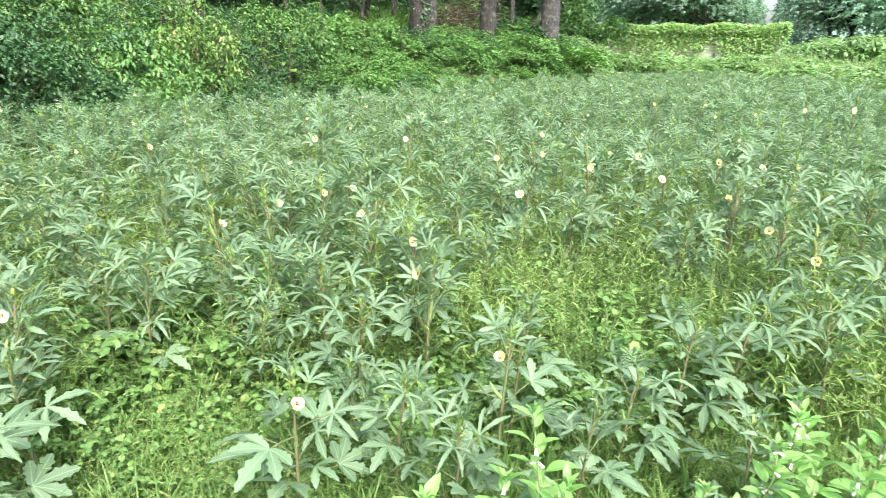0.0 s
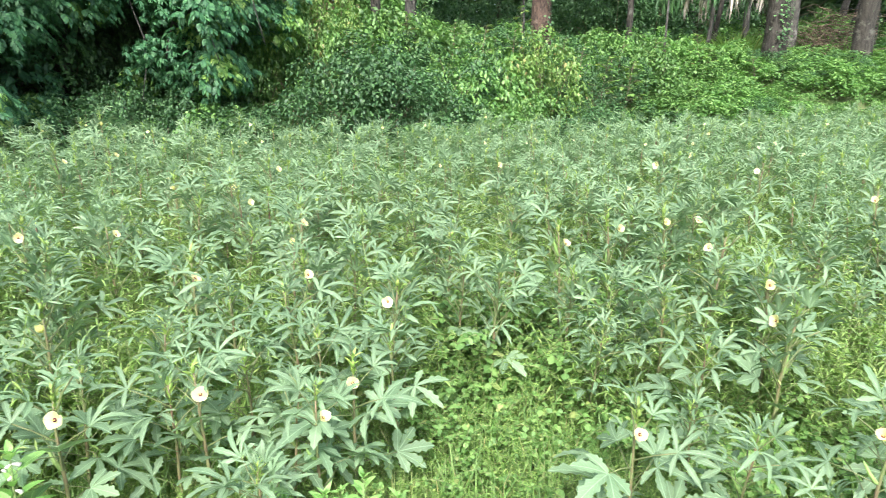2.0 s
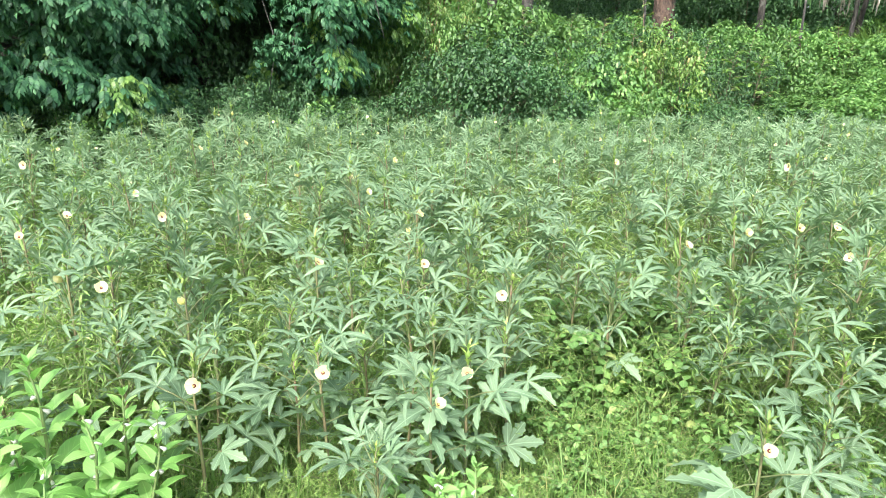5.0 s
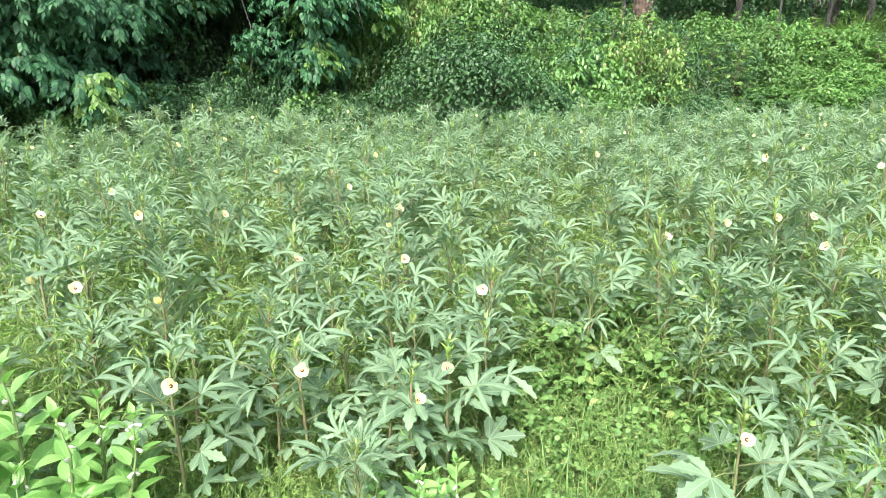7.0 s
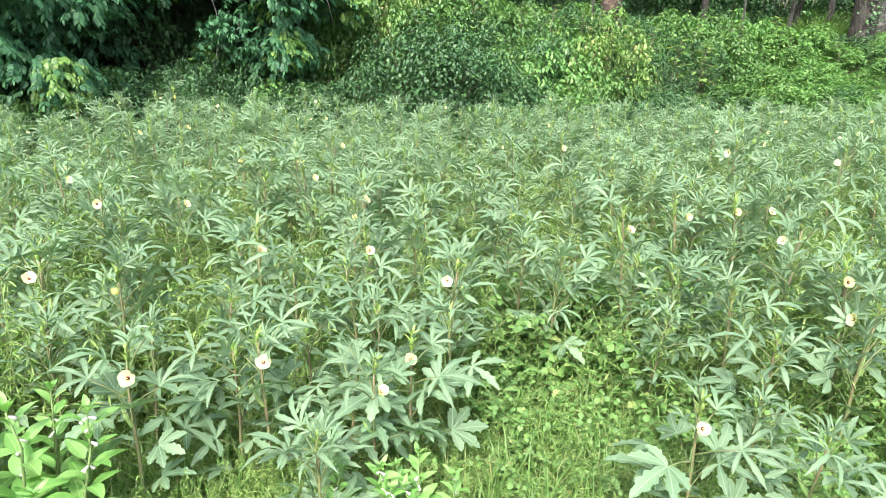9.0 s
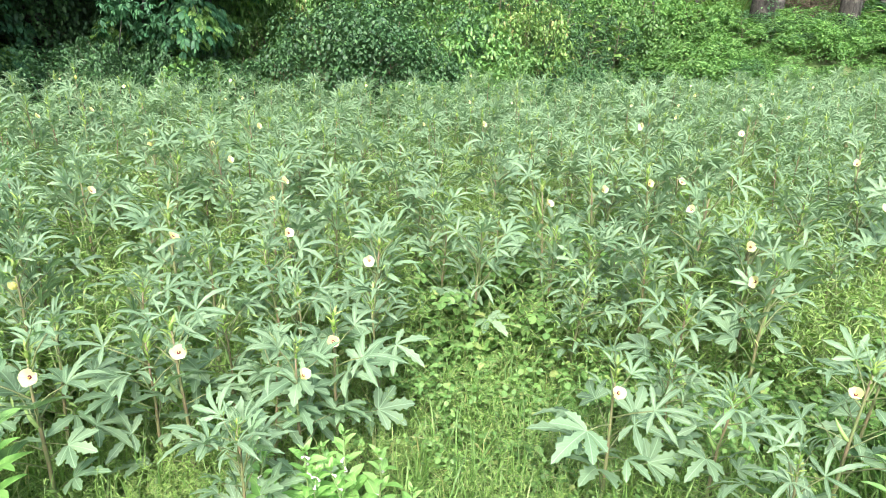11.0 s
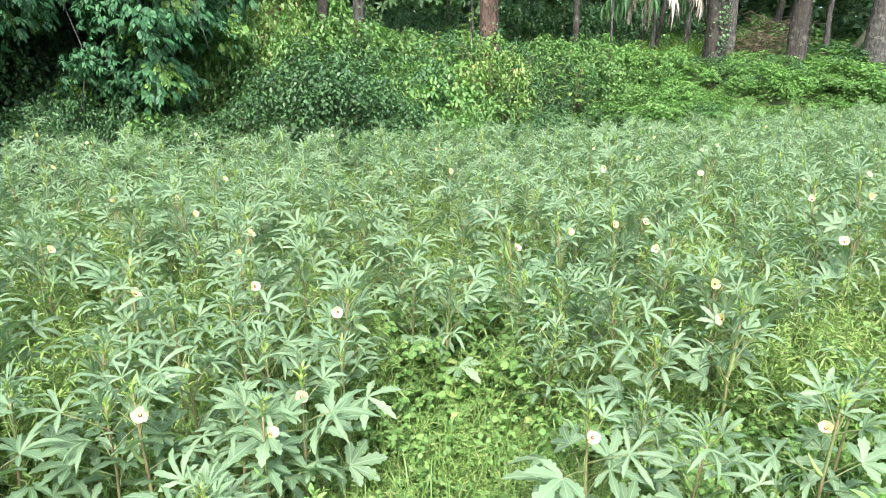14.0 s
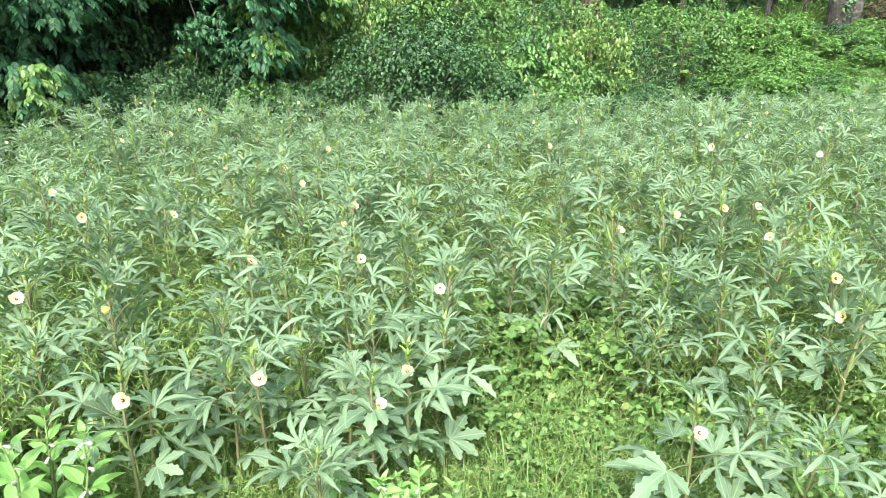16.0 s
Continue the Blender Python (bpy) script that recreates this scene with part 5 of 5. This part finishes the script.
def backdrop():
    """The hazy line of woods at the end of the land on the open side."""
    v, f = [], []
    n = 160
    for k in range(n + 1):
        az = -52 + 40.5 * k / n
        top = 9.5 + 1.3 * math.sin(az * 0.8) + 0.7 * math.sin(az * 2.9 + 1) + 0.35 * math.sin(az * 7.7) - 6.5 * math.exp(-((az + 25.0) / 0.5) ** 2)
        x, y = -98 * math.sin(radians(az)), 98 * math.cos(radians(az))
        v += [(x, y, float(land(x, y)) - 1.5), (x, y, top)]
        if k < n:
            f.append((2 * k, 2 * k + 2, 2 * k + 3, 2 * k + 1))
    me = bpy.data.meshes.new("backdrop")
    me.from_pydata(v, [], f)
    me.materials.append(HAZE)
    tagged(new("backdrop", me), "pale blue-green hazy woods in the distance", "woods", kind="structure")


backdrop()


# ---------------------------------------------------------------- wall with creeper
def box_build(x0, y0, z0, x1, y1, z1, edge=0.012):
    bm = bmesh.new()
    bmesh.ops.create_cube(bm, size=1.0)
    bmesh.ops.transform(bm, matrix=Matrix.Translation(((x0 + x1) / 2, (y0 + y1) / 2, (z0 + z1) / 2)) @ Matrix.Diagonal((x1 - x0, y1 - y0, z1 - z0, 1)), verts=bm.verts)
    bmesh.ops.bevel(bm, geom=list(bm.edges), offset=edge, segments=1, affect="EDGES")
    return bm


def solid(name, bm, material, parent, label=""):
    me = bpy.data.meshes.new(name)
    bm.to_mesh(me)
    bm.free()
    me.materials.append(material)
    return part(name, me, parent, label)


def creeper_wall():
    a, c = at(-9.2, 29.0), at(-26.0, 29.0)
    run = c - a
    ln = math.hypot(run.x, run.y)
    ob = thing("boundary_wall", "low weathered concrete wall with pale posts", "wall")
    ob.matrix_basis = Matrix.Translation((a.x, a.y, min(a.z, c.z) - 0.1)) @ pose(0, 0, 0, 0, 0, math.degrees(math.atan2(run.y, run.x)))
    solid("wall_panel", box_build(0.1, -0.06, 0, ln - 0.1, 0.06, 1.40), CONCRETE, ob)
    n = 9
    for k in range(n):
        x = ln * k / (n - 1)
        solid("post", box_build(x - 0.09, -0.15, 0, x + 0.09, 0.09, 1.52 if k else 1.62, 0.015), PLASTER, ob, "pale concrete post")
    g = np.random.default_rng(8)
    b = Build()
    m = 24000
    x = g.uniform(0.15, ln + 0.3, m)
    drop = 0.75 + 0.25 * np.sin(x * 1.9) + 0.15 * np.sin(x * 4.7 + 1)
    z = 1.62 - np.abs(g.normal(0, 1, m)) * drop * 0.75
    thick = np.where(z > 1.3, 0.32, 0.20)
    pos = np.stack([x, -0.1 + g.uniform(-1, 1, m) * thick, np.maximum(z + 0.05 * np.sin(x * 3.1), 0.1)], -1)
    strew(b, LEAF, *mats_of(pos, -1.57 + g.normal(0, 0.9, m), g.uniform(-0.9, 0.5, m), g.uniform(-0.5, 0.5, m), g.uniform(0.07, 0.14, m)))
    cr = new("creeper", b.mesh("creeper", VINE_LEAF))
    cr.matrix_basis = ob.matrix_basis.copy()
    tagged(cr, "pale green creeper hanging over the boundary wall", "creeper", kind="stuff")


creeper_wall()


def shed(name, label, az, rad, wide, tall, roof_material, wall_material, turn):
    ob = thing(name, label, "shed")
    ob.matrix_basis = Matrix.Translation(at(az, rad, -0.1)) @ pose(0, 0, 0, 0, 0, turn)
    deep = 2.4
    for x0, x1 in ((-wide / 2, -0.45), (0.35, wide / 2)):
        solid("front_wall", box_build(x0, 0, 0, x1, 0.15, tall), wall_material, ob)
    solid("lintel", box_build(-0.45, 0.003, 2.0, 0.35, 0.147, tall), wall_material, ob)
    solid("back_wall", box_build(-wide / 2, deep, 0, wide / 2, deep + 0.15, tall), wall_material, ob)
    for x in (-wide / 2, wide / 2 - 0.15):
        solid("side_wall", box_build(x, 0.15, 0, x + 0.15, deep, tall), wall_material, ob)
    solid("door", box_build(-0.43, 0.06, 0.02, 0.33, 0.10, 1.98), DARK_WOOD, ob, "dark wooden door")
    for s in (0, 1):
        bm = box_build(-wide / 2 - 0.25, -0.25, 0, wide / 2 + 0.25, deep / 2 + 0.28, 0.06)
        m = Matrix.Translation((0, 0, tall + 0.02)) @ pose(0, 0, 0, 22, 0, 0) if s == 0 else Matrix.Translation((0, deep + 0.15, tall + 0.02)) @ pose(0, 0, 0, 22, 0, 180)
        bmesh.ops.transform(bm, matrix=m, verts=bm.verts)
        solid("roof", bm, roof_material, ob)


shed("shed", "pale grey plastered shed among the trees", 5.2, 29.0, 3.0, 2.6, CONCRETE, PLASTER, 5)
shed("tiled_shed", "small shed with a red-brown tiled roof", 40.2, 27.0, 3.2, 2.5, ROOF_TILE, PLASTER, 40)


# ---------------------------------------------------------------- dry palm and brushwood
def dry_palm():
    r = random.Random(3)
    ob = thing("dry_palm", "small palm with dry whitish hanging fronds", "palm")
    ob.matrix_basis = Matrix.Translation(at(6.6, 17.5))
    b, pts, rd = trunk_build(2.5, 0.14, (0.0, 0.0), r, 8, 1.2, 0.02)
    part("trunk", b.mesh("trunk", BARK_PALE), ob)
    top = pts[-1]
    for k in range(13):
        b = Build()
        az, ln = radians(k * 137.5), r.uniform(0.9, 1.5)
        line = [Vector((math.cos(az) * ln * t, math.sin(az) * ln * t, 0.25 * t * (1 - t) * 4 * r.uniform(0.6, 1) - 0.75 * t * t)) for t in (0, 0.25, 0.5, 0.75, 1)]
        b.add(*tube(line, [0.018, 0.015, 0.012, 0.008, 0.004], 4))
        for j in range(16):
            t = 0.3 + 0.7 * j / 15
            q = line[min(3, int(t * 4))].lerp(line[min(4, int(t * 4) + 1)], t * 4 - int(t * 4))
            for sgn in (1, -1):
                v, f, u = blade(r.uniform(0.28, 0.5), 0.026, 3, 0.6, 0.5)
                b.add(turned(v, Matrix.Translation(q) @ pose(0, 0, 0, 0, r.uniform(30, 75), math.degrees(az) + sgn * r.uniform(25, 60))), f, u)
        part("frond", b.mesh("frond", DRY_FROND if k % 5 < 2 else SHRUB_DARK), ob, m=Matrix.Translation(top))


dry_palm()


def brushwood(az, rad, wide, tall, n, seed):
    r = random.Random(seed)
    b = Build()
    c = at(az, rad)
    for k in range(n):
        a, ln = r.uniform(0, 6.28), r.uniform(0.5, 1.3)
        q = c + Vector((r.gauss(0, wide / 3), r.gauss(0, wide / 3), 0))
        h = tall * max(0.05, 1 - (q - c).length / wide) * r.random()
        p0 = q + Vector((0, 0, h))
        mid = p0 + Vector((math.cos(a) * ln / 2, math.sin(a) * ln / 2, r.uniform(-0.1, 0.35)))
        b.add(*tube([p0, mid, p0 + Vector((math.cos(a + 0.5) * ln, math.sin(a + 0.5) * ln, r.uniform(-0.2, 0.25)))], [0.010, 0.008, 0.004], 4))
    tagged(new("brushwood", b.mesh("brushwood", TWIG)), "tangled heap of dry brown brushwood", "brushwood", kind="stuff")


brushwood(-1.5, 19.4, 1.5, 1.7, 420, 5)


# ---------------------------------------------------------------- hanging lianas
def liana(az, rad, top, low, seed):
    r = random.Random(seed)
    c = at(az, rad)
    pts = [Vector((r.uniform(-0.06, 0.06) + 0.12 * math.sin(k * 0.9 + seed), r.uniform(-0.05, 0.05), top + (low - top) * k / 7)) for k in range(8)]
    b = Build()
    b.add(*tube(pts, [0.012, 0.011, 0.011, 0.010, 0.010, 0.009, 0.008, 0.006], 5))
    ob = tagged(new("liana", b.mesh("liana", BARK_PALE)), "thin pale liana hanging from the branches", "liana", "lianas in the trees")
    ob.matrix_basis = Matrix.Translation((c.x, c.y, 0))


for _az, _rad, _top, _low, _seed in ((46.6, 10.6, 4.2, 1.75, 1), (43.2, 10.9, 4.0, 2.0, 2), (52.0, 10.8, 4.3, 1.2, 3)):
    liana(_az, _rad, _top, _low, _seed)


# ---------------------------------------------------------------- tall grass in the shade of the wood
def grass_clump(seed):
    g = np.random.default_rng(seed)
    n = 260
    a = g.uniform(0, 2 * np.pi, n)
    pos = np.stack([np.cos(a) * 0.16 * g.random(n), np.sin(a) * 0.16 * g.random(n), np.zeros(n)], -1)
    b = Build()
    strew(b, strip(1.0, 0.012, 4, 0.75, 1.0), *mats_of(pos, a, np.radians(g.uniform(10, 60, n)), g.uniform(-0.3, 0.3, n), g.uniform(0.6, 1.15, n)))
    ob = thing("grass_clump", "tall clump of arching grass under the trees", "grass", "grass clumps under the trees")
    tagged(part("blade", b.mesh("blade", GRASS), ob), kind="stuff")
    return ob


CLUMPS = [grass_clump(s) for s in range(2)]
for _k, (_az, _rad, _s) in enumerate(((3.6, 17.6, 1.0), (4.9, 17.8, 1.15), (5.8, 17.4, 0.9), (4.2, 18.4, 1.2), (7.2, 18.0, 1.0), (8.4, 17.7, 0.9), (1.7, 18.0, 0.8), (-2.6, 18.9, 0.9))):
    _m = Matrix.Translation(at(_az, _rad)) @ pose(0, 0, 0, 0, 0, 77 * _k) @ Matrix.Scale(_s, 4)
    if _k < 2:
        CLUMPS[_k].matrix_basis = _m
    else:
        again(CLUMPS[_k % 2], _m)
